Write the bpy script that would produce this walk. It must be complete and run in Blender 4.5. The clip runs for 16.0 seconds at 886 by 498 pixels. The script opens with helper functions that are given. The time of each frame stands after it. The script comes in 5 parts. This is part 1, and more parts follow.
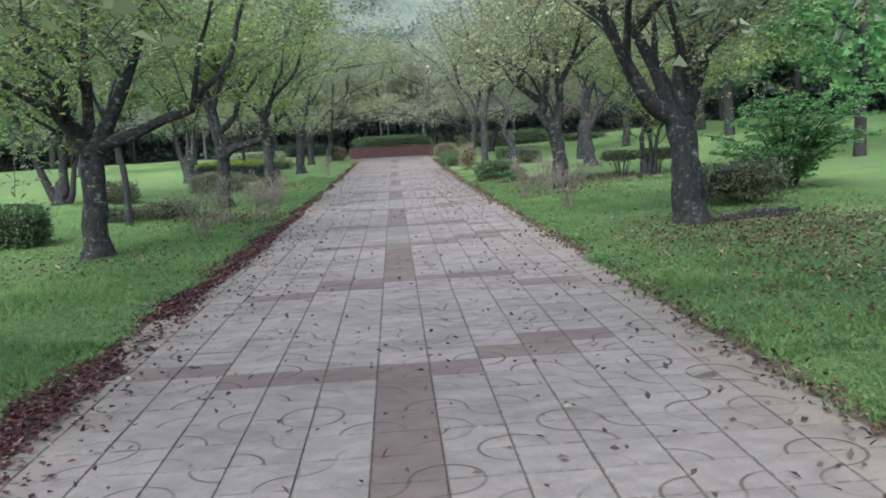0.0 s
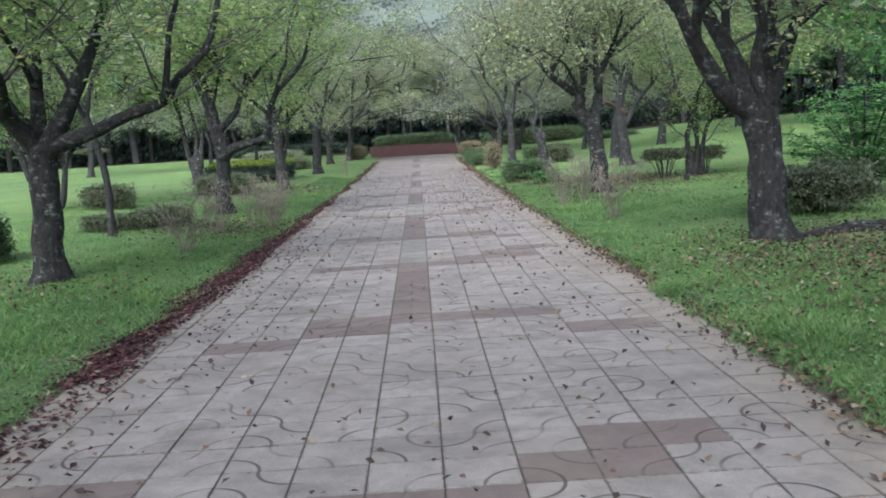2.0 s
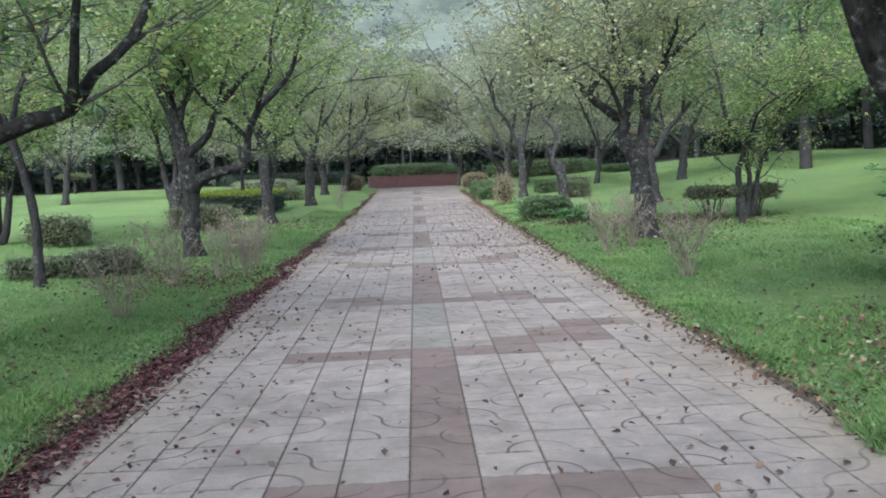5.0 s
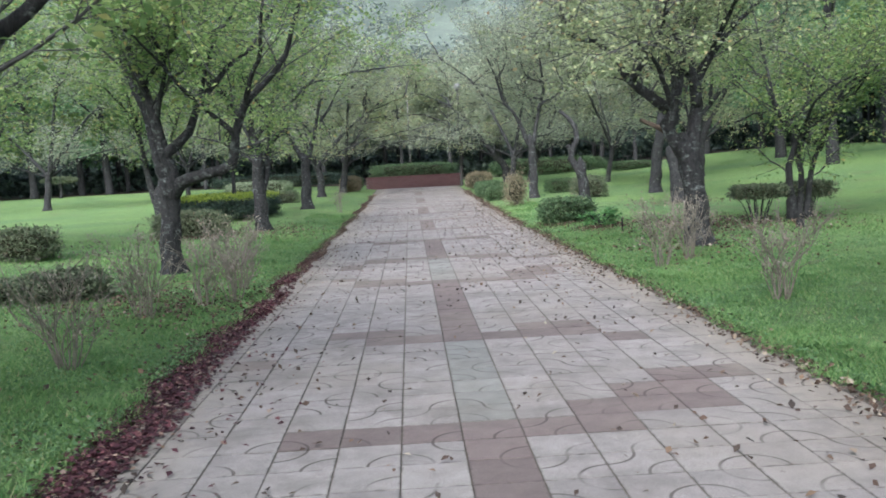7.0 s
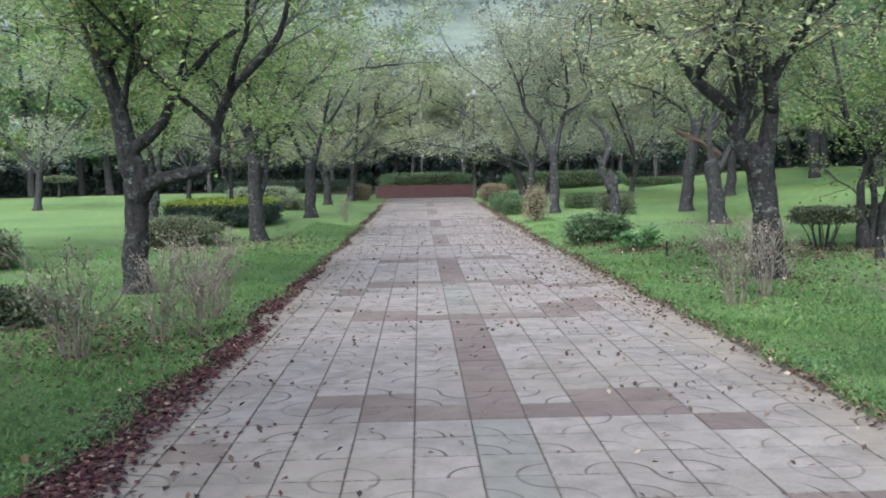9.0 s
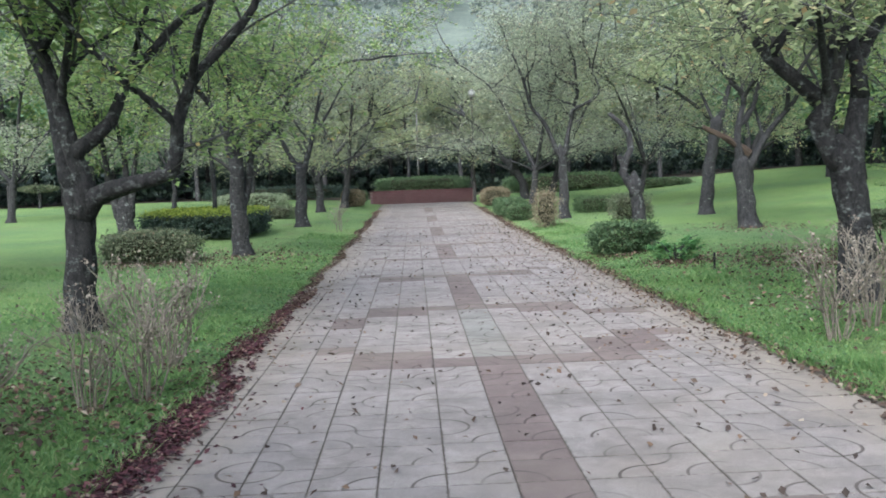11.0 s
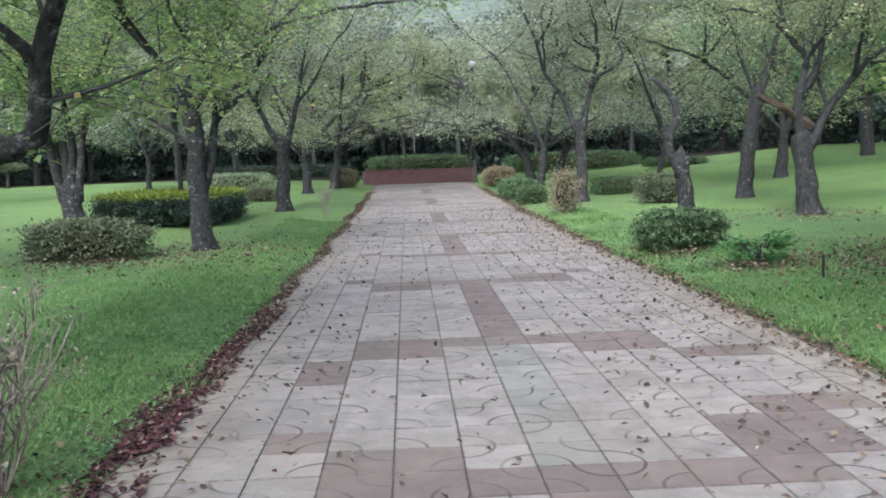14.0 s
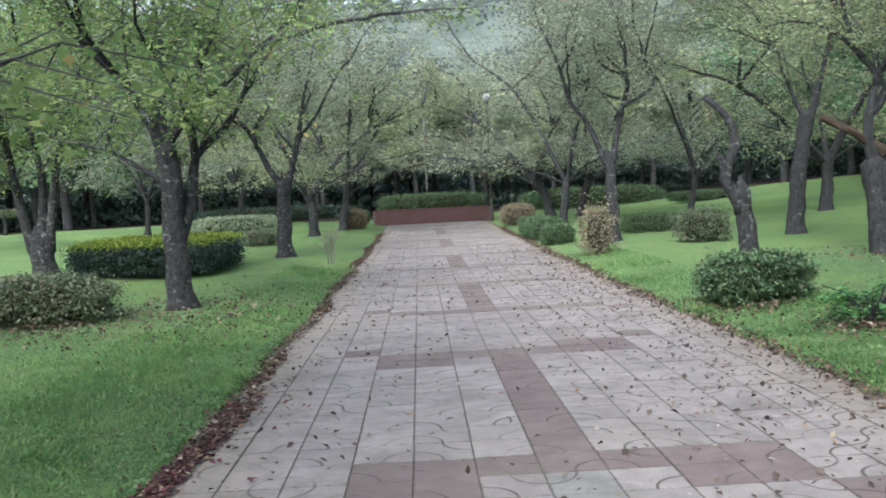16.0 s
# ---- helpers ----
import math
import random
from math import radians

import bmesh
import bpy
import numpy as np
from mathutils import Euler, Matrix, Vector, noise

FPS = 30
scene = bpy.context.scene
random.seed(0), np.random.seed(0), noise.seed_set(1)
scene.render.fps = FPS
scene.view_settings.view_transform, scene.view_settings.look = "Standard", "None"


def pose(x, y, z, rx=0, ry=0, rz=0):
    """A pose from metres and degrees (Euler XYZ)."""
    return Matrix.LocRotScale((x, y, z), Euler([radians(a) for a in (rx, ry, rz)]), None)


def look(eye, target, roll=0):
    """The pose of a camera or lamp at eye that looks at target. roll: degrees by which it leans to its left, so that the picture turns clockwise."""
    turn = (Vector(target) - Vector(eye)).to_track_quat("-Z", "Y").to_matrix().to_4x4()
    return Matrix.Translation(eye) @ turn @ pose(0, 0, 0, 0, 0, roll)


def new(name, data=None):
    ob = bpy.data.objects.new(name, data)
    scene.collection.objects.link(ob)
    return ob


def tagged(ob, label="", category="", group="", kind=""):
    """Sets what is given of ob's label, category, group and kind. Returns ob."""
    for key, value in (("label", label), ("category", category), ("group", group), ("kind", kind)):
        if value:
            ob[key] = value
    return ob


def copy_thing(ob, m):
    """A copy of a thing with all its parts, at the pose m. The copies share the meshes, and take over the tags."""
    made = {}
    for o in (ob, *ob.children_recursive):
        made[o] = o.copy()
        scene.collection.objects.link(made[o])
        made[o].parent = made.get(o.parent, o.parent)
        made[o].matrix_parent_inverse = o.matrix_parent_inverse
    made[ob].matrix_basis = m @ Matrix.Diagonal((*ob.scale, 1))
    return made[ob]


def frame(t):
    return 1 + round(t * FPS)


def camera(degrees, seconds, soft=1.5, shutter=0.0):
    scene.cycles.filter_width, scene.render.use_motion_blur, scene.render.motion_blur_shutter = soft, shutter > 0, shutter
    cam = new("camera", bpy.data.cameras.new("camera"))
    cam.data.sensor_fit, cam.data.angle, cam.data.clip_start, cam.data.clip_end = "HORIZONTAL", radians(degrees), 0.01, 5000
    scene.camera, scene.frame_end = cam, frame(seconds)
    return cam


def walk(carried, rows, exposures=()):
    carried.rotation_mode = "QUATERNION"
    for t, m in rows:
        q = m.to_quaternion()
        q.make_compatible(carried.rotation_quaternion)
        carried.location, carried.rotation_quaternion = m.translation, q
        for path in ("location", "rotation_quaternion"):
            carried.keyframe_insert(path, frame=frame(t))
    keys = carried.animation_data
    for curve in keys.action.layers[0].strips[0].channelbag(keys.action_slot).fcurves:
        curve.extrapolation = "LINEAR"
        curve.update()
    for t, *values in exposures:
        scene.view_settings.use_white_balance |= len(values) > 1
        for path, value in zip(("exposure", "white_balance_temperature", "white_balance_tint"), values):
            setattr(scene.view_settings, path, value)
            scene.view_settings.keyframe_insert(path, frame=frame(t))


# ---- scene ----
cam = camera(53.6, 16.0, soft=1.8)
METRES, EYE, TILT, LEAN, TURN = 15.26, 1.316, 0.0, 0.0, -2.83
ROWS = [
    (0.0, 0.0, 0.0, 0.0, -0.4, -7.34, 3.12),
    (0.5, 0.0015, 0.0324, 0.0001, -0.53, -7.77, 2.88),
    (1.0, 0.0004, 0.062, 0.0003, 0.39, -7.64, 2.7),
    (1.5, 0.0017, 0.0967, -0.0002, 0.76, -7.48, 2.72),
    (2.0, 0.0008, 0.1253, -0.0004, 1.19, -7.39, 3.29),
    (2.5, -0.0009, 0.156, -0.0005, 1.59, -7.05, 3.52),
    (3.0, -0.0042, 0.1865, -0.0001, 1.24, -6.55, 3.46),
    (3.5, -0.0104, 0.2167, 0.0006, 1.64, -6.11, 2.64),
    (4.0, -0.0129, 0.2487, 0.0004, 1.07, -5.91, 2.21),
    (6.5, -0.0408, 0.4006, -0.0001, 0.78, -4.87, 2.59),
    (7.0, -0.0451, 0.432, 0.0008, 0.63, -5.46, 2.91),
    (7.5, -0.0441, 0.464, 0.0013, 0.33, -5.42, 2.7),
    (8.0, -0.0498, 0.4954, 0.0001, 0.39, -5.09, 1.93),
    (8.5, -0.0509, 0.5275, -0.0008, 1.11, -4.93, 1.32),
    (9.0, -0.0548, 0.5586, -0.0011, 1.31, -4.74, 1.18),
    (11.5, -0.0737, 0.711, -0.0004, 0.94, -4.5, 2.25),
    (12.0, -0.0767, 0.7457, -0.0021, 1.06, -4.96, 2.4),
    (12.5, -0.0802, 0.773, -0.0029, 0.6, -5.5, 2.6),
    (13.0, -0.0814, 0.8014, -0.0035, 0.78, -6.04, 2.38),
    (13.5, -0.0826, 0.8322, -0.0029, 0.21, -6.01, 2.01),
    (14.0, -0.0866, 0.8635, -0.0021, 0.45, -5.85, 1.89),
    (14.5, -0.0863, 0.8978, -0.0014, 0.19, -5.71, 2.26),
    (15.0, -0.09, 0.9291, -0.0016, 0.29, -4.77, 2.63),
    (15.5, -0.091, 0.9631, -0.0018, 0.6, -4.14, 2.94),
    (16.0, -0.0936, 0.9925, -0.0021, 1.24, -3.34, 2.91),
]
walk(cam, [(t, pose(0, 0, EYE, TILT, LEAN, TURN) @ pose(METRES * x, METRES * y, METRES * z, 90 + pitch, roll, yaw)) for t, x, y, z, yaw, pitch, roll in ROWS],
     exposures=[(0.0, 1.33, 6150, 9), (7.0, 1.44, 6150, 9), (16.0, 1.46, 6150, 9)])

# ---- world and light ----
SUN_UP, SUN_ROUND = radians(40), radians(200)
world = bpy.data.worlds.new("overcast_sky")
scene.world = world
world.use_nodes = True
wn = world.node_tree.nodes
sky = wn.new("ShaderNodeTexSky")
sky.sky_type, sky.sun_disc, sky.sun_elevation, sky.sun_rotation = "NISHITA", False, SUN_UP, SUN_ROUND
sky.air_density, sky.dust_density, sky.ozone_density = 1.0, 4.0, 1.0
wn["Background"].inputs[1].default_value = 0.15
veil = wn.new("ShaderNodeHueSaturation")
veil.inputs["Saturation"].default_value = 0.6
world.node_tree.links.new(sky.outputs[0], veil.inputs["Color"])
world.node_tree.links.new(veil.outputs[0], wn["Background"].inputs[0])
sun = new("sun", bpy.data.lights.new("sun", "SUN"))
sun.data.energy, sun.data.angle, sun.data.color = 1.5, radians(35), (1.0, 0.985, 0.96)
sun.matrix_world = look((math.sin(SUN_ROUND) * 40, math.cos(SUN_ROUND) * 40, 33.6), (0, 0, 0))


# ---- materials ----
def material(name, rough=0.8):
    m = bpy.data.materials.new(name)
    m.use_nodes = True
    b = m.node_tree.nodes["Principled BSDF"]
    b.inputs["Roughness"].default_value = rough
    b.inputs["Specular IOR Level"].default_value = 0.3
    return m, m.node_tree.nodes, m.node_tree.links, b


def node(n, kind, **props):
    x = n.new(kind)
    for key, value in props.items():
        setattr(x, key, value)
    return x


def coords(n, l, scale=(1, 1, 1)):
    g = node(n, "ShaderNodeNewGeometry")
    mp = node(n, "ShaderNodeMapping")
    mp.inputs["Scale"].default_value = scale
    l.new(g.outputs["Position"], mp.inputs[0])
    return mp.outputs[0]


def grain(n, l, vec, scale, detail=6, rough=0.6):
    t = node(n, "ShaderNodeTexNoise")
    t.inputs["Scale"].default_value, t.inputs["Detail"].default_value, t.inputs["Roughness"].default_value = scale, detail, rough
    l.new(vec, t.inputs["Vector"])
    return t.outputs["Fac"]


def ramp(n, l, fac, stops):
    r = node(n, "ShaderNodeValToRGB")
    while len(r.color_ramp.elements) < len(stops):
        r.color_ramp.elements.new(0.5)
    for e, (p, c) in zip(r.color_ramp.elements, stops):
        e.position, e.color = p, (*c, 1) if len(c) == 3 else c
    l.new(fac, r.inputs[0])
    return r.outputs[0]


def mixc(n, l, fac, a, b, how="MIX"):
    x = node(n, "ShaderNodeMix", data_type="RGBA", blend_type=how)
    for sock, v in ((x.inputs[0], fac), (x.inputs[6], a), (x.inputs[7], b)):
        if isinstance(v, (int, float)):
            sock.default_value = v
        elif isinstance(v, tuple):
            sock.default_value = (*v, 1)
        else:
            l.new(v, sock)
    return x.outputs[2]


def calc(n, l, op, *args):
    x = node(n, "ShaderNodeMath", operation=op)
    for sock, v in zip(x.inputs, args):
        if isinstance(v, (int, float)):
            sock.default_value = v
        else:
            l.new(v, sock)
    return x.outputs[0]


def relief(n, l, b, height, strength=0.4, distance=0.01):
    x = node(n, "ShaderNodeBump")
    x.inputs["Strength"].default_value, x.inputs["Distance"].default_value = strength, distance
    l.new(height, x.inputs["Height"])
    l.new(x.outputs[0], b.inputs["Normal"])


def leaf_material(name, stops, through_light=0.35, rough=0.55):
    """Leaves: colour by leaf, some light shining through."""
    m, n, l, b = material(name, rough)
    g = node(n, "ShaderNodeNewGeometry")
    c = ramp(n, l, g.outputs["Random Per Island"], stops)
    v = grain(n, l, coords(n, l), 0.9, 2)
    c = mixc(n, l, 0.5, c, ramp(n, l, v, [(0.3, (0.66, 0.72, 0.66)), (0.7, (1.24, 1.18, 1.08))]), "MULTIPLY")
    l.new(c, b.inputs["Base Color"])
    t = node(n, "ShaderNodeBsdfTranslucent")
    l.new(c, t.inputs[0])
    mx = node(n, "ShaderNodeMixShader")
    mx.inputs[0].default_value = through_light
    l.new(b.outputs[0], mx.inputs[1])
    l.new(t.outputs[0], mx.inputs[2])
    l.new(mx.outputs[0], n["Material Output"].inputs[0])
    return m


def bark_material(name, dark, mid, lichen, amount=0.62):
    m, n, l, b = material(name, 0.9)
    v = coords(n, l, (1, 1, 0.45))
    fine = grain(n, l, v, 20, 10, 0.75)
    broad = grain(n, l, coords(n, l), 3.2, 4)
    c = mixc(n, l, ramp(n, l, fine, [(0.36, (0, 0, 0)), (0.66, (1, 1, 1))]), dark, mid)
    spots = grain(n, l, coords(n, l, (1, 1, 1.4)), 11, 5, 0.7)
    both = calc(n, l, "ADD", calc(n, l, "MULTIPLY", spots, 0.75), calc(n, l, "MULTIPLY", broad, 0.25))
    mask = ramp(n, l, both, [(amount - 0.09, (0, 0, 0)), (amount - 0.03, (0.35, 0.35, 0.35)), (amount + 0.02, (1, 1, 1))])
    l.new(mixc(n, l, mask, c, lichen), b.inputs["Base Color"])
    relief(n, l, b, fine, 1.0, 0.045)
    return m


def tile_material(name, low, high, gritty):
    """Paving flag with an arc groove pressed into it; the arcs hold dark dirt."""
    m, n, l, b = material(name, 0.85)
    pos = coords(n, l)
    sep = node(n, "ShaderNodeSeparateXYZ")
    l.new(pos, sep.inputs[0])
    cx = calc(n, l, "DIVIDE", calc(n, l, "SUBTRACT", sep.outputs[0], TILE_X), TILE)
    cy = calc(n, l, "DIVIDE", calc(n, l, "SUBTRACT", sep.outputs[1], TILE_Y), TILE)
    ix, iy = calc(n, l, "FLOOR", cx), calc(n, l, "FLOOR", cy)
    fx, fy = calc(n, l, "FRACT", cx), calc(n, l, "FRACT", cy)
    com = node(n, "ShaderNodeCombineXYZ")
    l.new(ix, com.inputs[0])
    l.new(iy, com.inputs[1])
    wht = node(n, "ShaderNodeTexWhiteNoise", noise_dimensions="2D")
    l.new(com.outputs[0], wht.inputs["Vector"])
    flip = calc(n, l, "GREATER_THAN", wht.outputs["Value"], 0.5)
    fx2 = calc(n, l, "ABSOLUTE", calc(n, l, "SUBTRACT", fx, flip))
    half = calc(n, l, "GREATER_THAN", wht.outputs["Color"], 0.45)
    dists = []
    for ox in (0.0, 1.0):
        dx = calc(n, l, "SUBTRACT", fx2, ox)
        dy = calc(n, l, "SUBTRACT", fy, ox)
        d = calc(n, l, "SQRT", calc(n, l, "ADD", calc(n, l, "MULTIPLY", dx, dx), calc(n, l, "MULTIPLY", dy, dy)))
        dists.append(calc(n, l, "ABSOLUTE", calc(n, l, "SUBTRACT", d, 0.5)))
    ring = calc(n, l, "MINIMUM", dists[0], calc(n, l, "ADD", dists[1], calc(n, l, "MULTIPLY", half, 0.4)))
    groove = ramp(n, l, ring, [(0.016, (1, 1, 1)), (0.032, (0, 0, 0))])
    worn = ramp(n, l, grain(n, l, pos, 2.3, 3), [(0.38, (0.10, 0.10, 0.10)), (0.58, (1, 1, 1))])
    groove = calc(n, l, "MULTIPLY", groove, worn)
    fine = grain(n, l, pos, 240, 3, 0.8)
    blot = grain(n, l, pos, 5.5, 6, 0.65)
    broad = grain(n, l, pos, 0.55, 4)
    c = mixc(n, l, ramp(n, l, blot, [(0.3, (0, 0, 0)), (0.7, (1, 1, 1))]), low, high)
    tone = ramp(n, l, wht.outputs["Value"], [(0, (0.90, 0.90, 0.905)), (1, (1.08, 1.075, 1.075))])
    c = mixc(n, l, 1.0, c, tone, "MULTIPLY")
    speck = ramp(n, l, fine, [(0.36, (1 - gritty, 1 - gritty, 1 - gritty)), (0.64, (1 + gritty, 1 + gritty, 1 + gritty))])
    c = mixc(n, l, 1.0, c, speck, "MULTIPLY")
    c = mixc(n, l, ramp(n, l, broad, [(0.5, (0, 0, 0)), (0.72, (0.45, 0.45, 0.45))]), c, (0.225, 0.198, 0.17))
    side = calc(n, l, "ADD", calc(n, l, "ABSOLUTE", sep.outputs[0]), calc(n, l, "MULTIPLY", blot, 0.7))
    c = mixc(n, l, ramp(n, l, calc(n, l, "MULTIPLY", side, 0.4), [(0.70, (0, 0, 0)), (0.88, (0.7, 0.7, 0.7))]), c, (0.235, 0.208, 0.178))
    c = mixc(n, l, calc(n, l, "MULTIPLY", groove, 0.85), c, (0.06, 0.05, 0.045))
    ex = calc(n, l, "SUBTRACT", 0.5, calc(n, l, "ABSOLUTE", calc(n, l, "SUBTRACT", fx, 0.5)))
    ey = calc(n, l, "SUBTRACT", 0.5, calc(n, l, "ABSOLUTE", calc(n, l, "SUBTRACT", fy, 0.5)))
    joint = calc(n, l, "ADD", calc(n, l, "MINIMUM", ex, calc(n, l, "ADD", ey, 0.004)), calc(n, l, "MULTIPLY", calc(n, l, "SUBTRACT", grain(n, l, pos, 21, 5, 0.7), 0.5), 0.16))
    c = mixc(n, l, ramp(n, l, joint, [(0.004, (0.62, 0.62, 0.62)), (0.034, (0, 0, 0))]), c, (0.06, 0.053, 0.047))
    stain = ramp(n, l, grain(n, l, pos, 1.4, 8, 0.72), [(0.50, (0, 0, 0)), (0.68, (0.55, 0.55, 0.55))])
    c = mixc(n, l, stain, c, (0.095, 0.085, 0.08))
    wx = calc(n, l, "MULTIPLY", calc(n, l, "SUBTRACT", sep.outputs[0], 1.56), 1.3)
    wy = calc(n, l, "MULTIPLY", calc(n, l, "SUBTRACT", sep.outputs[1], 4.35), 0.75)
    wd = calc(n, l, "SQRT", calc(n, l, "ADD", calc(n, l, "MULTIPLY", wx, wx), calc(n, l, "MULTIPLY", wy, wy)))
    damp = calc(n, l, "ADD", wd, calc(n, l, "SUBTRACT", calc(n, l, "MULTIPLY", grain(n, l, pos, 6.5, 4, 0.6), 0.9), calc(n, l, "MULTIPLY", groove, 0.55)))
    c = mixc(n, l, ramp(n, l, damp, [(0.40, (0.82, 0.82, 0.82)), (0.50, (0, 0, 0))]), c, (0.055, 0.05, 0.045))
    l.new(c, b.inputs["Base Color"])
    h = calc(n, l, "SUBTRACT", calc(n, l, "MULTIPLY", fine, 0.25), groove)
    relief(n, l, b, h, 0.5, 0.006)
    return m


TILE, TILE_X, TILE_Y = 0.30, -0.170, 5.05
PATH_L, PATH_R = -1.74, 1.76

grey_tile = tile_material("grey_concrete_flag", (0.186, 0.172, 0.172), (0.276, 0.258, 0.257), 0.26)
brown_tile = tile_material("brown_concrete_flag", (0.122, 0.098, 0.098), (0.172, 0.141, 0.139), 0.16)
green_tile = tile_material("mossy_grey_flag", (0.170, 0.171, 0.167), (0.232, 0.234, 0.229), 0.16)


def plain_noise_material(name, stops, scale, rough=0.9, fine_scale=60, bump=0.4):
    m, n, l, b = material(name, rough)
    v = coords(n, l)
    a = grain(n, l, v, scale, 8, 0.65)
    f = grain(n, l, v, fine_scale, 4, 0.7)
    c = ramp(n, l, calc(n, l, "ADD", calc(n, l, "MULTIPLY", a, 0.7), calc(n, l, "MULTIPLY", f, 0.3)), stops)
    l.new(c, b.inputs["Base Color"])
    relief(n, l, b, f, bump, 0.02)
    return m



def lawn_material():
    """Short turf seen from afar: tufts, thatch between them and brown leafy patches."""
    m, n, l, b = material("lawn_turf", 0.95)
    v = coords(n, l)
    tuft, blade = grain(n, l, v, 17, 6, 0.7), grain(n, l, v, 95, 4, 0.75)
    mid, broad = grain(n, l, v, 1.3, 6, 0.65), grain(n, l, v, 0.28, 4)
    c = ramp(n, l, blade, [(0.33, (0.045, 0.092, 0.035)), (0.5, (0.135, 0.248, 0.094)), (0.68, (0.225, 0.345, 0.145))])
    c = mixc(n, l, 1.0, c, ramp(n, l, tuft, [(0.32, (0.62, 0.66, 0.66)), (0.66, (1.28, 1.22, 1.2))]), "MULTIPLY")
    c = mixc(n, l, 1.0, c, ramp(n, l, broad, [(0.35, (0.84, 0.86, 0.92)), (0.62, (1.22, 1.14, 1.0))]), "MULTIPLY")
    c = mixc(n, l, ramp(n, l, mid, [(0.54, (0, 0, 0)), (0.68, (0.6, 0.6, 0.6))]), c, (0.145, 0.150, 0.080))
    l.new(c, b.inputs["Base Color"])
    relief(n, l, b, calc(n, l, "ADD", blade, calc(n, l, "MULTIPLY", tuft, 1.5)), 0.9, 0.03)
    return m


lawn_soil = lawn_material()
litter_soil = plain_noise_material("litter_soil", [(0.3, (0.05, 0.036, 0.025)), (0.7, (0.16, 0.115, 0.075))], 4.0, 0.95, 50, 1.0)
sand_bed = plain_noise_material("sandy_joint_bed", [(0.3, (0.075, 0.065, 0.056)), (0.7, (0.16, 0.14, 0.12))], 5.0, 0.95, 90, 0.8)
# near-black soil: the darkness under the trees is put into its colour
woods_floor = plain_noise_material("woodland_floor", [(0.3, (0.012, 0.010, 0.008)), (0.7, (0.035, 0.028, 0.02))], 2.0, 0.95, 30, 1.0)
hill_scrub = plain_noise_material("hillside_scrub", [(0.3, (0.06, 0.08, 0.07)), (0.5, (0.10, 0.13, 0.115)), (0.7, (0.15, 0.18, 0.155))], 0.35, 0.95, 2.0, 1.0)
cherry_bark = bark_material("cherry_bark", (0.0075, 0.008, 0.0095), (0.050, 0.051, 0.056), (0.20, 0.225, 0.225), 0.625)
grey_bark = bark_material("grey_bark", (0.011, 0.0118, 0.0135), (0.053, 0.055, 0.061), (0.22, 0.24, 0.22), 0.66)
branch_bark = plain_noise_material("grey_branch_bark", [(0.3, (0.035, 0.036, 0.038)), (0.7, (0.115, 0.118, 0.116))], 9, 0.9, 60, 0.4)
twig_bark = plain_noise_material("dry_twig_bark", [(0.3, (0.105, 0.095, 0.082)), (0.7, (0.29, 0.265, 0.23))], 14, 0.9, 80, 0.5)
dry_head = leaf_material("dried_flower_head", [(0, (0.12, 0.105, 0.095)), (0.6, (0.24, 0.21, 0.19)), (1, (0.38, 0.35, 0.32))], 0.2, 0.9)
cherry_leaf = leaf_material("cherry_leaf", [(0, (0.205, 0.265, 0.155)), (0.55, (0.315, 0.385, 0.225)), (0.94, (0.43, 0.46, 0.28)), (0.985, (0.46, 0.35, 0.20)), (1, (0.36, 0.20, 0.12))], 0.55)
green_cherry_leaf = leaf_material("green_cherry_leaf", [(0, (0.145, 0.25, 0.098)), (0.6, (0.24, 0.35, 0.145)), (0.95, (0.35, 0.42, 0.18)), (1, (0.42, 0.34, 0.15))], 0.55)
pale_cherry_leaf = leaf_material("pale_cherry_leaf", [(0, (0.265, 0.32, 0.245)), (0.55, (0.36, 0.42, 0.32)), (0.95, (0.43, 0.47, 0.365)), (1, (0.42, 0.29, 0.19))], 0.55)
dark_leaf = leaf_material("evergreen_leaf", [(0, (0.105, 0.21, 0.13)), (0.6, (0.185, 0.305, 0.185)), (1, (0.27, 0.38, 0.24))], 0.5, 0.6)
maple_leaf = leaf_material("maple_leaf", [(0, (0.07, 0.20, 0.080)), (0.6, (0.135, 0.305, 0.118)), (1, (0.22, 0.38, 0.155))], 0.5)
hedge_leaf = leaf_material("hedge_leaf", [(0, (0.045, 0.09, 0.047)), (0.6, (0.09, 0.155, 0.08)), (0.94, (0.145, 0.215, 0.11)), (1, (0.18, 0.155, 0.105))], 0.3)
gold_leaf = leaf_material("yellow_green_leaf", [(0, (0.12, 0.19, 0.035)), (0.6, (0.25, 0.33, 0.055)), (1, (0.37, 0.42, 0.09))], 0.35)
olive_leaf = leaf_material("olive_hedge_leaf", [(0, (0.065, 0.090, 0.057)), (0.6, (0.115, 0.148, 0.095)), (0.93, (0.17, 0.195, 0.135)), (1, (0.22, 0.18, 0.14))], 0.25)
grass_blade = leaf_material("grass_blade", [(0, (0.105, 0.212, 0.080)), (0.6, (0.172, 0.315, 0.118)), (0.93, (0.26, 0.39, 0.17)), (1, (0.33, 0.31, 0.20))], 0.5, 0.6)
red_litter = leaf_material("fallen_red_leaf", [(0, (0.024, 0.010, 0.016)), (0.5, (0.062, 0.021, 0.032)), (0.85, (0.108, 0.042, 0.052)), (0.95, (0.20, 0.14, 0.12)), (1, (0.32, 0.27, 0.23))], 0.1, 0.8)
dark_litter = leaf_material("curled_dark_leaf", [(0, (0.030, 0.024, 0.024)), (0.7, (0.070, 0.052, 0.046)), (1, (0.13, 0.10, 0.085))], 0.1, 0.8)
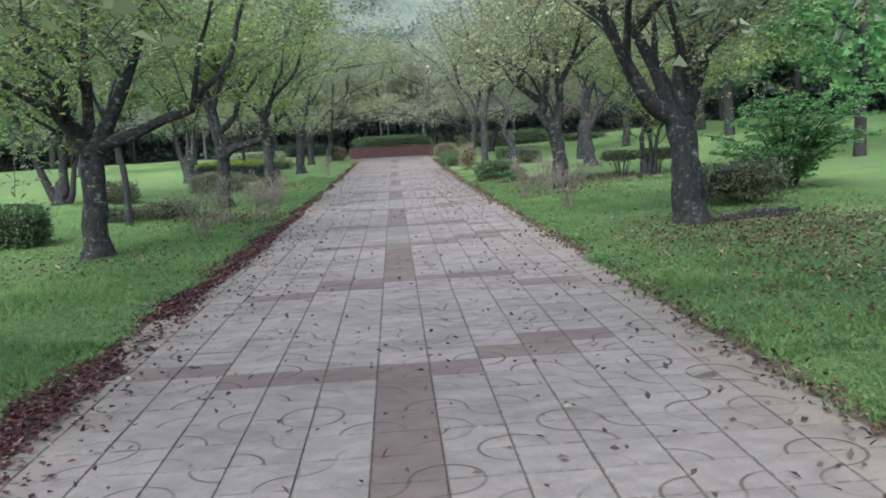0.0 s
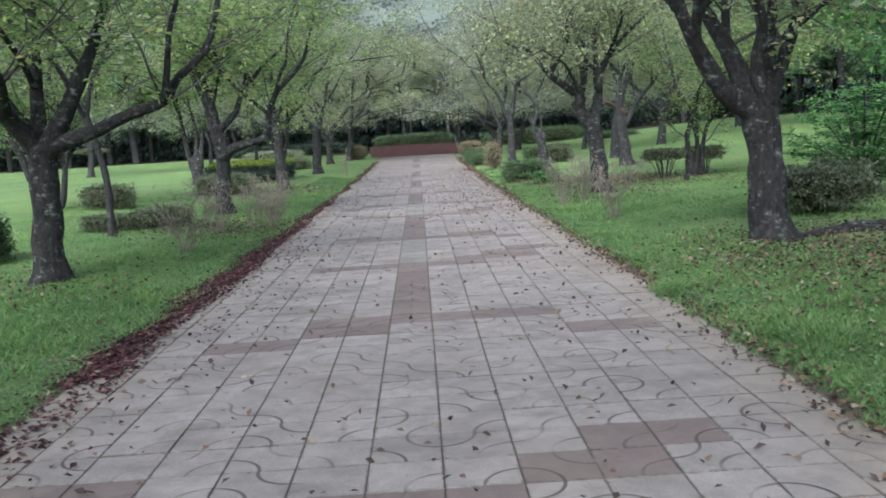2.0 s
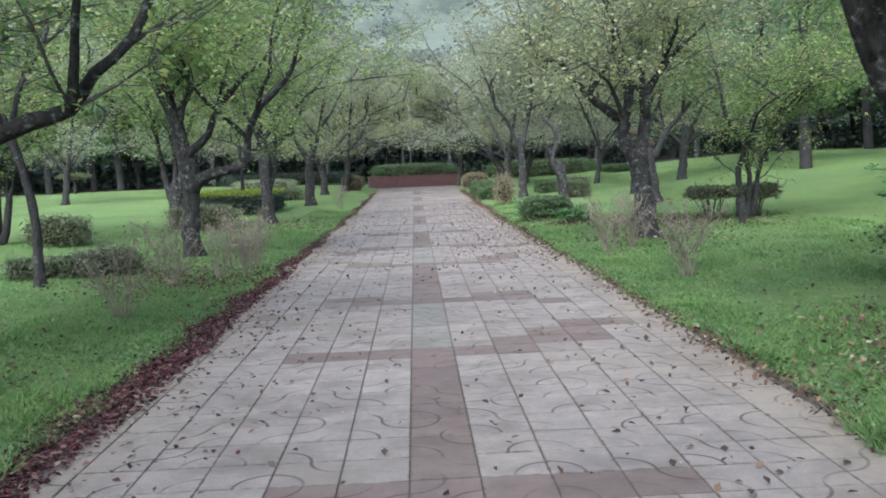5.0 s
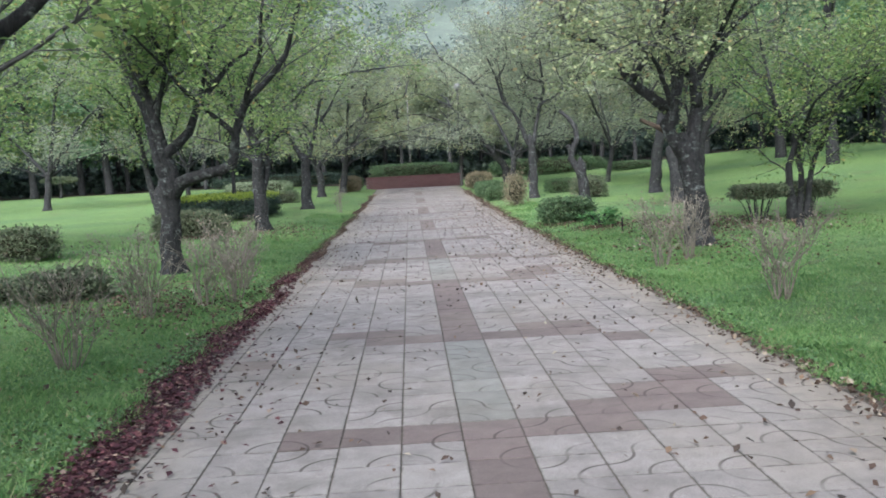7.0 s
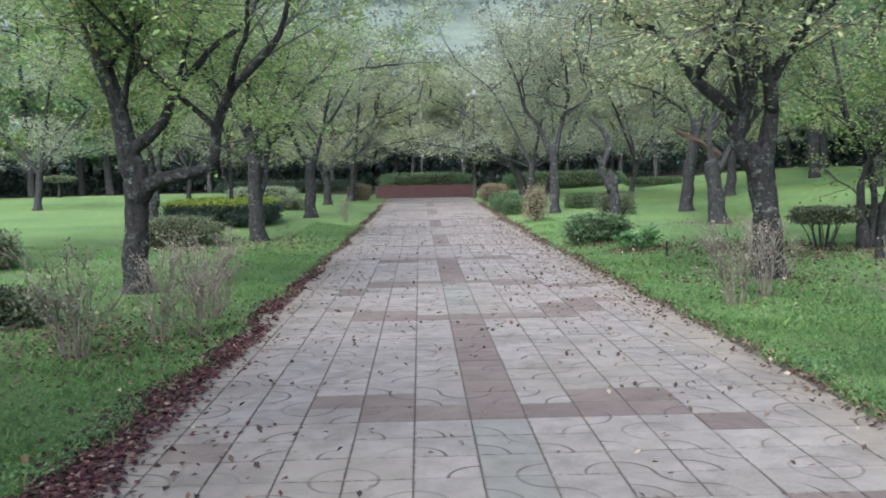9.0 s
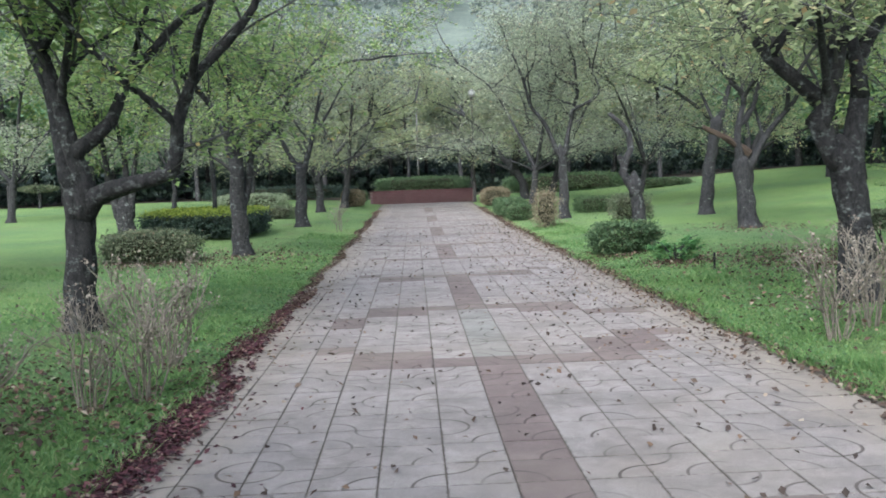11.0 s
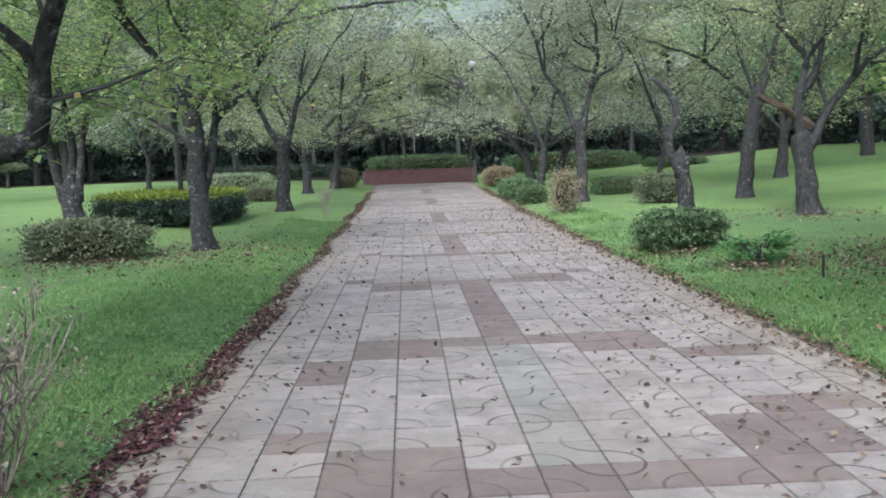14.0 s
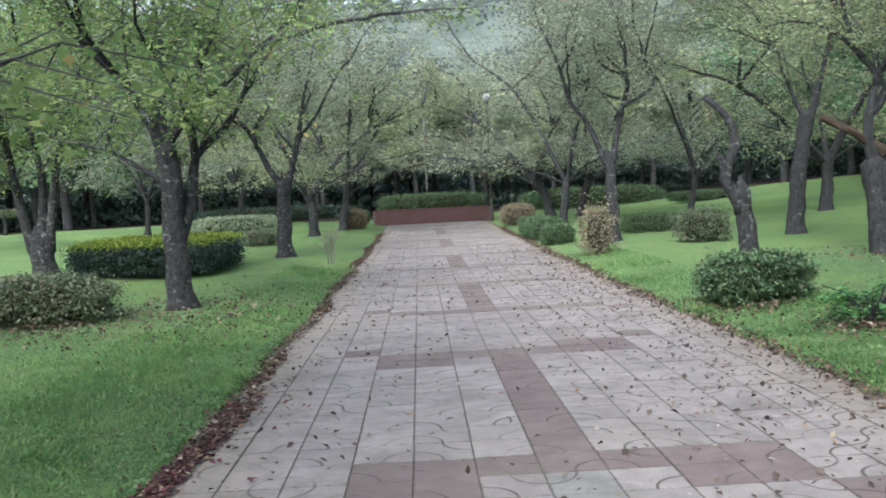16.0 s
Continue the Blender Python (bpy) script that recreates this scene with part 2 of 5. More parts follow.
brown_litter = leaf_material("fallen_brown_leaf", [(0, (0.035, 0.026, 0.024)), (0.55, (0.095, 0.062, 0.050)), (0.85, (0.17, 0.115, 0.082)), (0.94, (0.27, 0.22, 0.175)), (1, (0.38, 0.34, 0.29))], 0.1, 0.8)
# dark leaves: the deep shade of wood and hedge sides is in their colour
shade_leaf = leaf_material("deep_shade_leaf", [(0, (0.020, 0.036, 0.034)), (0.7, (0.042, 0.072, 0.060)), (1, (0.080, 0.120, 0.088))], 0.15, 0.6)
clover_leaf = leaf_material("clover_leaf", [(0, (0.095, 0.195, 0.092)), (0.6, (0.150, 0.275, 0.130)), (1, (0.24, 0.36, 0.20))], 0.45, 0.6)
# distant leaves with the blue-grey haze mixed into their base colour
hazy_leaf = leaf_material("haze_tinted_leaf", [(0, (0.130, 0.168, 0.166)), (0.6, (0.180, 0.222, 0.215)), (1, (0.232, 0.267, 0.256))], 0.45, 0.8)
faded_leaf = leaf_material("faded_beige_leaf", [(0, (0.15, 0.13, 0.09)), (0.6, (0.25, 0.22, 0.165)), (1, (0.34, 0.31, 0.235))], 0.25, 0.8)
pale_hedge_leaf = leaf_material("pale_hedge_leaf", [(0, (0.13, 0.18, 0.12)), (0.6, (0.21, 0.27, 0.19)), (1, (0.30, 0.35, 0.26))], 0.3)
# near-black core: the shade between a shrub's leaves is in its colour
hedge_core = plain_noise_material("hedge_inner_shade", [(0.3, (0.012, 0.014, 0.008)), (0.7, (0.05, 0.05, 0.03))], 12, 0.95, 60, 1.0)
brick_red = plain_noise_material("red_brick", [(0.3, (0.058, 0.029, 0.033)), (0.7, (0.118, 0.060, 0.065))], 9, 0.9, 90, 0.4)
mortar = plain_noise_material("mortar", [(0.3, (0.11, 0.095, 0.09)), (0.7, (0.17, 0.15, 0.14))], 9, 0.95, 90, 0.4)
dark_metal = plain_noise_material("dark_painted_metal", [(0.3, (0.025, 0.025, 0.025)), (0.7, (0.05, 0.048, 0.045))], 8, 0.5, 60, 0.1)
pale_metal = plain_noise_material("weathered_grey_metal", [(0.3, (0.06, 0.06, 0.06)), (0.7, (0.11, 0.11, 0.11))], 8, 0.5, 60, 0.1)


# ---- building helpers ----
def smooth(a, b, v):
    t = min(1.0, max(0.0, (v - a) / (b - a)))
    return t * t * (3 - 2 * t)


def path_z(y):
    return 0.40 * smooth(23, 64, y)


def ground_z(x, y):
    z = path_z(y) + 0.09 * smooth(2.1, 3.4, abs(x))
    z += 0.95 * smooth(5.5, 21, x) * smooth(8, 34, y) + 0.14 * smooth(4.5, 8, -x)
    d = max(0.0, y - 88, abs(x) - 62)
    return z + 46 * smooth(0, 130, d)


def mesh_object(name, verts, faces, mat, parent=None, label="", shade=False, mats=None, index=None):
    me = bpy.data.meshes.new(name)
    me.from_pydata(verts, [], faces)
    for m in (mats or [mat]):
        me.materials.append(m)
    if index is not None:
        me.polygons.foreach_set("material_index", index)
    if shade:
        me.polygons.foreach_set("use_smooth", [True] * len(me.polygons))
    ob = new(name, me)
    if parent is not None:
        ob.parent = parent
    if label:
        ob["label"] = label
    return ob


def part(name, bm, mat, parent, label=""):
    me = bpy.data.meshes.new(name)
    bm.to_mesh(me)
    bm.free()
    me.materials.append(mat)
    ob = new(name, me)
    ob.parent = parent
    if label:
        ob["label"] = label
    return ob


def thing(name, x, y, z, label, category, group="", turn=0):
    ob = new(name)
    ob.empty_display_size = 0.2
    ob.matrix_world = pose(x, y, z, 0, 0, turn)
    return tagged(ob, label, category, group)


def spline(points, step):
    """Points along a smooth line through the given ones."""
    p = [Vector(q) for q in points]
    p = [p[0] * 2 - p[1]] + p + [p[-1] * 2 - p[-2]]
    out = []
    for i in range(1, len(p) - 2):
        a, b, c, d = p[i - 1], p[i], p[i + 1], p[i + 2]
        k = max(1, round((c - b).length / step))
        for j in range(k):
            t = j / k
            out.append(0.5 * (2 * b + (c - a) * t + (2 * a - 5 * b + 4 * c - d) * t * t + (3 * b - a - 3 * c + d) * t ** 3))
    out.append(p[-2])
    return out


class Soup:
    """Vertices and faces of one mesh."""

    def __init__(self):
        self.v, self.f = [], []

    def tube(self, line, radii, sides=7, lumpy=0.0, rng=random, cap=True):
        n0 = len(self.v)
        ref = Vector((0.31, 0.95, 0.05)).normalized()
        for i, p in enumerate(line):
            d = (line[min(i + 1, len(line) - 1)] - line[max(i - 1, 0)]).normalized()
            u = d.cross(ref)
            if u.length < 0.05:
                u = d.cross(Vector((1, 0, 0)))
            u.normalize()
            w = d.cross(u)
            for s in range(sides):
                a = 2 * math.pi * s / sides
                r = radii[i] * (1 + lumpy * (noise.noise(Vector((math.cos(a) * 1.3 + line[0].x * 7, math.sin(a) * 1.3, i * 0.45 + line[0].y * 3)))))
                self.v.append(p + (u * math.cos(a) + w * math.sin(a)) * r)
        for i in range(len(line) - 1):
            for s in range(sides):
                a, b = n0 + i * sides + s, n0 + i * sides + (s + 1) % sides
                self.f.append((a, b, b + sides, a + sides))
        if cap:
            k = n0 + (len(line) - 1) * sides
            self.f.append(tuple(range(k, k + sides)))
            self.f.append(tuple(range(n0 + sides - 1, n0 - 1, -1)))

    def build(self, name, mat, parent=None, label="", shade=True):
        return mesh_object(name, [tuple(p) for p in self.v], self.f, mat, parent, label, shade)


def leaf_cloud(name, centres, size, mat, parent, rng, flat=0.5, long=1.7, label="", tri=False):
    """Many small folded leaves, one at each centre. flat: how level they lie."""
    c = np.asarray(centres, dtype=float)
    n = len(c)
    ang = rng.uniform(0, 2 * np.pi, n)
    tilt = rng.normal(0, 1.0 - flat, n) * 1.1
    roll = rng.normal(0, 1.0 - flat, n) * 1.1
    s = size * rng.uniform(0.65, 1.3, n)
    d = np.stack([np.cos(ang) * np.cos(tilt), np.sin(ang) * np.cos(tilt), np.sin(tilt)], 1)
    side = np.stack([-np.sin(ang), np.cos(ang), np.zeros(n)], 1)
    up = np.cross(d, side)
    side = side * np.cos(roll)[:, None] + up * np.sin(roll)[:, None]
    nor = np.cross(d, side)
    L, W = (s * long / 2)[:, None], (s / 2)[:, None]
    bend = nor * W * 0.35
    v = np.stack([c - d * L, c + side * W + bend, c + d * L, c - side * W + bend], 1).reshape(-1, 3)
    base = np.arange(n)[:, None] * 4
    if tri:
        v = np.stack([c - d * L, c + d * L * 0.6 + side * W * 1.2, c + d * L * 0.6 - side * W * 1.2], 1).reshape(-1, 3)
        f = np.arange(n)[:, None] * 3 + [[0, 1, 2]]
    else:
        f = np.concatenate([base + [[0, 1, 2]], base + [[0, 2, 3]]], 1).reshape(-1, 3)
    me = bpy.data.meshes.new(name)
    k = f.shape[1]
    me.vertices.add(len(v))
    me.vertices.foreach_set("co", v.ravel())
    me.loops.add(f.size)
    me.loops.foreach_set("vertex_index", f.ravel().astype(np.int32))
    me.polygons.add(len(f))
    me.polygons.foreach_set("loop_start", np.arange(0, f.size, k, dtype=np.int32))
    me.update(calc_edges=True)
    me.materials.append(mat)
    ob = new(name, me)
    if parent is not None:
        ob.parent = parent
    if label:
        ob["label"] = label
    return ob


# ---- ground ----
def build_ground():
    xs = sorted(set([-400, -250, -160, -110, 110, 160, 250, 400] + [round(-80 + 4 * i, 2) for i in range(41)] + [round(-14 + 0.5 * i, 2) for i in range(57)] + [-2.2, -1.9, 1.9, 2.2]))
    ys = sorted(set([-300, -150, -80, -40, -20, 130, 150, 180, 220, 300, 500] + [round(-10 + 1.0 * i, 2) for i in range(75)] + [68 + 3 * i for i in range(18)]))
    verts = []
    for y in ys:
        for x in xs:
            z = ground_z(x, y) + 0.025 * noise.noise(Vector((x * 0.7, y * 0.7, 0))) * smooth(2.0, 3.0, abs(x))
            if abs(x) < 2.15 and -30 < y < 52:
                z -= 0.06
            verts.append((x, y, z))
    w = len(xs)
    faces = [(j * w + i, j * w + i + 1, (j + 1) * w + i + 1, (j + 1) * w + i) for j in range(len(ys) - 1) for i in range(w - 1)]
    idx = []
    for j in range(len(ys) - 1):
        for i in range(w - 1):
            x, y = (xs[i] + xs[i + 1]) / 2, (ys[j] + ys[j + 1]) / 2
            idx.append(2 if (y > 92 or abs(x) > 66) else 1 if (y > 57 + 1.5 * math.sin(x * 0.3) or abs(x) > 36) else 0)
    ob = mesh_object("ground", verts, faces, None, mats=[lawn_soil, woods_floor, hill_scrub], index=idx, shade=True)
    tagged(ob, "mown green lawn ground with bare woodland soil beyond", "ground", kind="structure")


build_ground()


def strip(name, x0, x1, y0, y1, dz, mat, label, cat, step=1.0):
    """A long thin bed that follows the ground, with side faces."""
    v, f = [], []
    n = int((y1 - y0) / step)
    for j in range(n + 1):
        y = y0 + (y1 - y0) * j / n
        z = path_z(y)
        wob = 0.05 * noise.noise(Vector((y * 1.1, x0, 0)))
        v += [(x0 + wob, y, z - 0.12), (x0 + wob, y, z + dz), (x1 + wob, y, z + dz), (x1 + wob, y, z - 0.12)]
    for j in range(n):
        for k in range(3):
            a = j * 4 + k
            f.append((a, a + 4, a + 5, a + 1))
    ob = mesh_object(name, v, f, mat)
    return tagged(ob, label, cat, kind="structure")


bed = strip("pavement", -2.02, 2.02, -20, 50.5, -0.0055, sand_bed, "pale sandy bed under grey and brown paving flags", "pavement")


# ---- trees ----
def tree(x, y, trunk, limbs, label, seed, bark=None, leaf=None, leaves=7000, size=0.085, spread=1.0, r0=0.17, group="", name="cherry_tree", twig=True, tri=False):
    """trunk: (dx, dy, z) from the base; limbs: (points, first radius, last radius)."""
    bark, leaf = bark or cherry_bark, leaf or cherry_leaf
    rng = random.Random(seed)
    nrng = np.random.default_rng(seed)
    z0 = ground_z(x, y) - 0.03
    ob = thing(name, x, y, z0, label, "tree", group)
    line = spline([(0, 0, -0.15)] + trunk, 0.14)
    h = max(p.z for p in line)
    radii = []
    for p in line:
        t = max(0.0, p.z) / h
        radii.append(r0 * (1.0 + 0.5 * math.exp(-max(p.z, 0) / 0.13)) * (1 - 0.18 * t) * (1 + 0.10 * smooth(0.75, 1, t)))
    top = (line[-1] - line[-2]).normalized()
    for up, f in ((0.05, 0.8), (0.09, 0.5), (0.11, 0.15)):
        line.append(line[-1] + top * up * 0.7)
        radii.append(radii[len(line) - 2] * f / (1 if up == 0.05 else 0.8 if up == 0.09 else 0.5))
    s = Soup()
    s.tube(line, radii, 14, 0.30, rng)
    s.build("trunk", bark, ob)
    ends, tw = [], Soup()
    wood = list(line[:-3])
    for pts, ra, rb in limbs:
        first = Vector(pts[0])
        near = min(wood, key=lambda p: (p - first - Vector((0, 0, -0.12))).length)
        if 0.04 < (near - first).length < 0.9:
            pts = [near] + list(pts)
        ln = spline(pts, 0.18)
        wood += ln[2:]
        k = len(ln) - 1
        ln = [p + Vector((noise.noise(p * 2.1 + Vector((seed, 0, 0))), noise.noise(p * 2.1 + Vector((0, seed, 0))), noise.noise(p * 2.3))) * (0.05 if pts[0] is not None and ra > 0.061 else 0.12) * (i / k) for i, p in enumerate(ln)]
        s = Soup()
        s.tube(ln, [(ra + (rb - ra) * (i / k) ** 0.8) * (1 + 0.4 * math.exp(-i / 2.5)) for i in range(k + 1)], 9, 0.22, rng)
        s.build("limb", bark, ob)
        for i in range(k + 1):
            if leaves > 1000 and i > k * 0.24 and rng.random() < 0.8 * (0.32 + i / k):
                d = (ln[min(i + 1, k)] - ln[i - 1]).normalized()
                out = Vector((rng.uniform(-1, 1), rng.uniform(-1, 1), rng.uniform(-0.25, 0.75)))
                way = (d * 0.5 + out).normalized()
                length = rng.uniform(0.7, 2.0) * spread
                ends.append((ln[i], way, length, max(0.008, 0.35 * (ra + (rb - ra) * i / k))))
        if leaves > 1000:
            ends.append((ln[k], (ln[k] - ln[k - 1]).normalized(), 1.3 * spread, rb))
    centres = []
    for p, way, length, r in ends:
        q, line2 = p.copy(), [p.copy()]
        steps = 5
        for j in range(steps):
            way = (way + Vector((rng.uniform(-1, 1), rng.uniform(-1, 1), rng.uniform(-0.35, 0.55))) * 0.28).normalized()
            q = q + way * length / steps
            line2.append(q.copy())
        tw.tube(line2, [max(0.004, r * (1 - 0.8 * j / steps)) for j in range(steps + 1)], 3, cap=False)
        for j in range(1, steps + 1):
            for _ in range(2):
                d3 = (way * 0.4 + Vector((rng.uniform(-1, 1), rng.uniform(-1, 1), rng.uniform(-0.5, 0.5)))).normalized()
                l3 = rng.uniform(0.25, 0.7) * spread
                a, b = line2[j], line2[j] + d3 * l3 + Vector((0, 0, -0.06))
                tw.tube([a, b], [0.006, 0.003], 3, cap=False)
                centres.append((a, b))
    if twig and ends:
        tagged(tw.build("twigwork", branch_bark, ob), kind="stuff")
    if centres and leaves:
        ci = nrng.integers(0, len(centres), leaves)
        A = np.array([tuple(c[0]) for c in centres])[ci]
        B = np.array([tuple(c[1]) for c in centres])[ci]
        t = nrng.uniform(0.1, 1.1, leaves)[:, None]
        C = A + (B - A) * t + nrng.normal(0, 0.085 * spread, (leaves, 3)) * np.array([1, 1, 0.6]) + np.array([0, 0, -0.03])
        tagged(leaf_cloud("crown", C, size, leaf, ob, nrng, 0.58, tri=tri), kind="stuff")
    return ob


def vase(rng, fork, n=5, reach=3.0, top=5.5, r=0.10, lean=0.0):
    """Limbs that spread like a vase from a fork."""
    out = []
    a0 = rng.uniform(0, 6.28)
    for i in range(n):
        a = a0 + 6.283 * i / n + rng.uniform(-0.4, 0.4)
        R, T = reach * rng.uniform(0.7, 1.15), top * rng.uniform(0.8, 1.1)
        c, s = math.cos(a), math.sin(a)
        f = Vector(fork)
        out.append(([f + Vector((0, 0, -0.15)), f + Vector((c * R * 0.25, s * R * 0.25, (T - f.z) * 0.36)), f + Vector((c * R * 0.55 + lean, s * R * 0.62, (T - f.z) * 0.74)), f + Vector((c * R + lean, s * R, T - f.z))], r * rng.uniform(0.75, 1.1), 0.02))
    return out


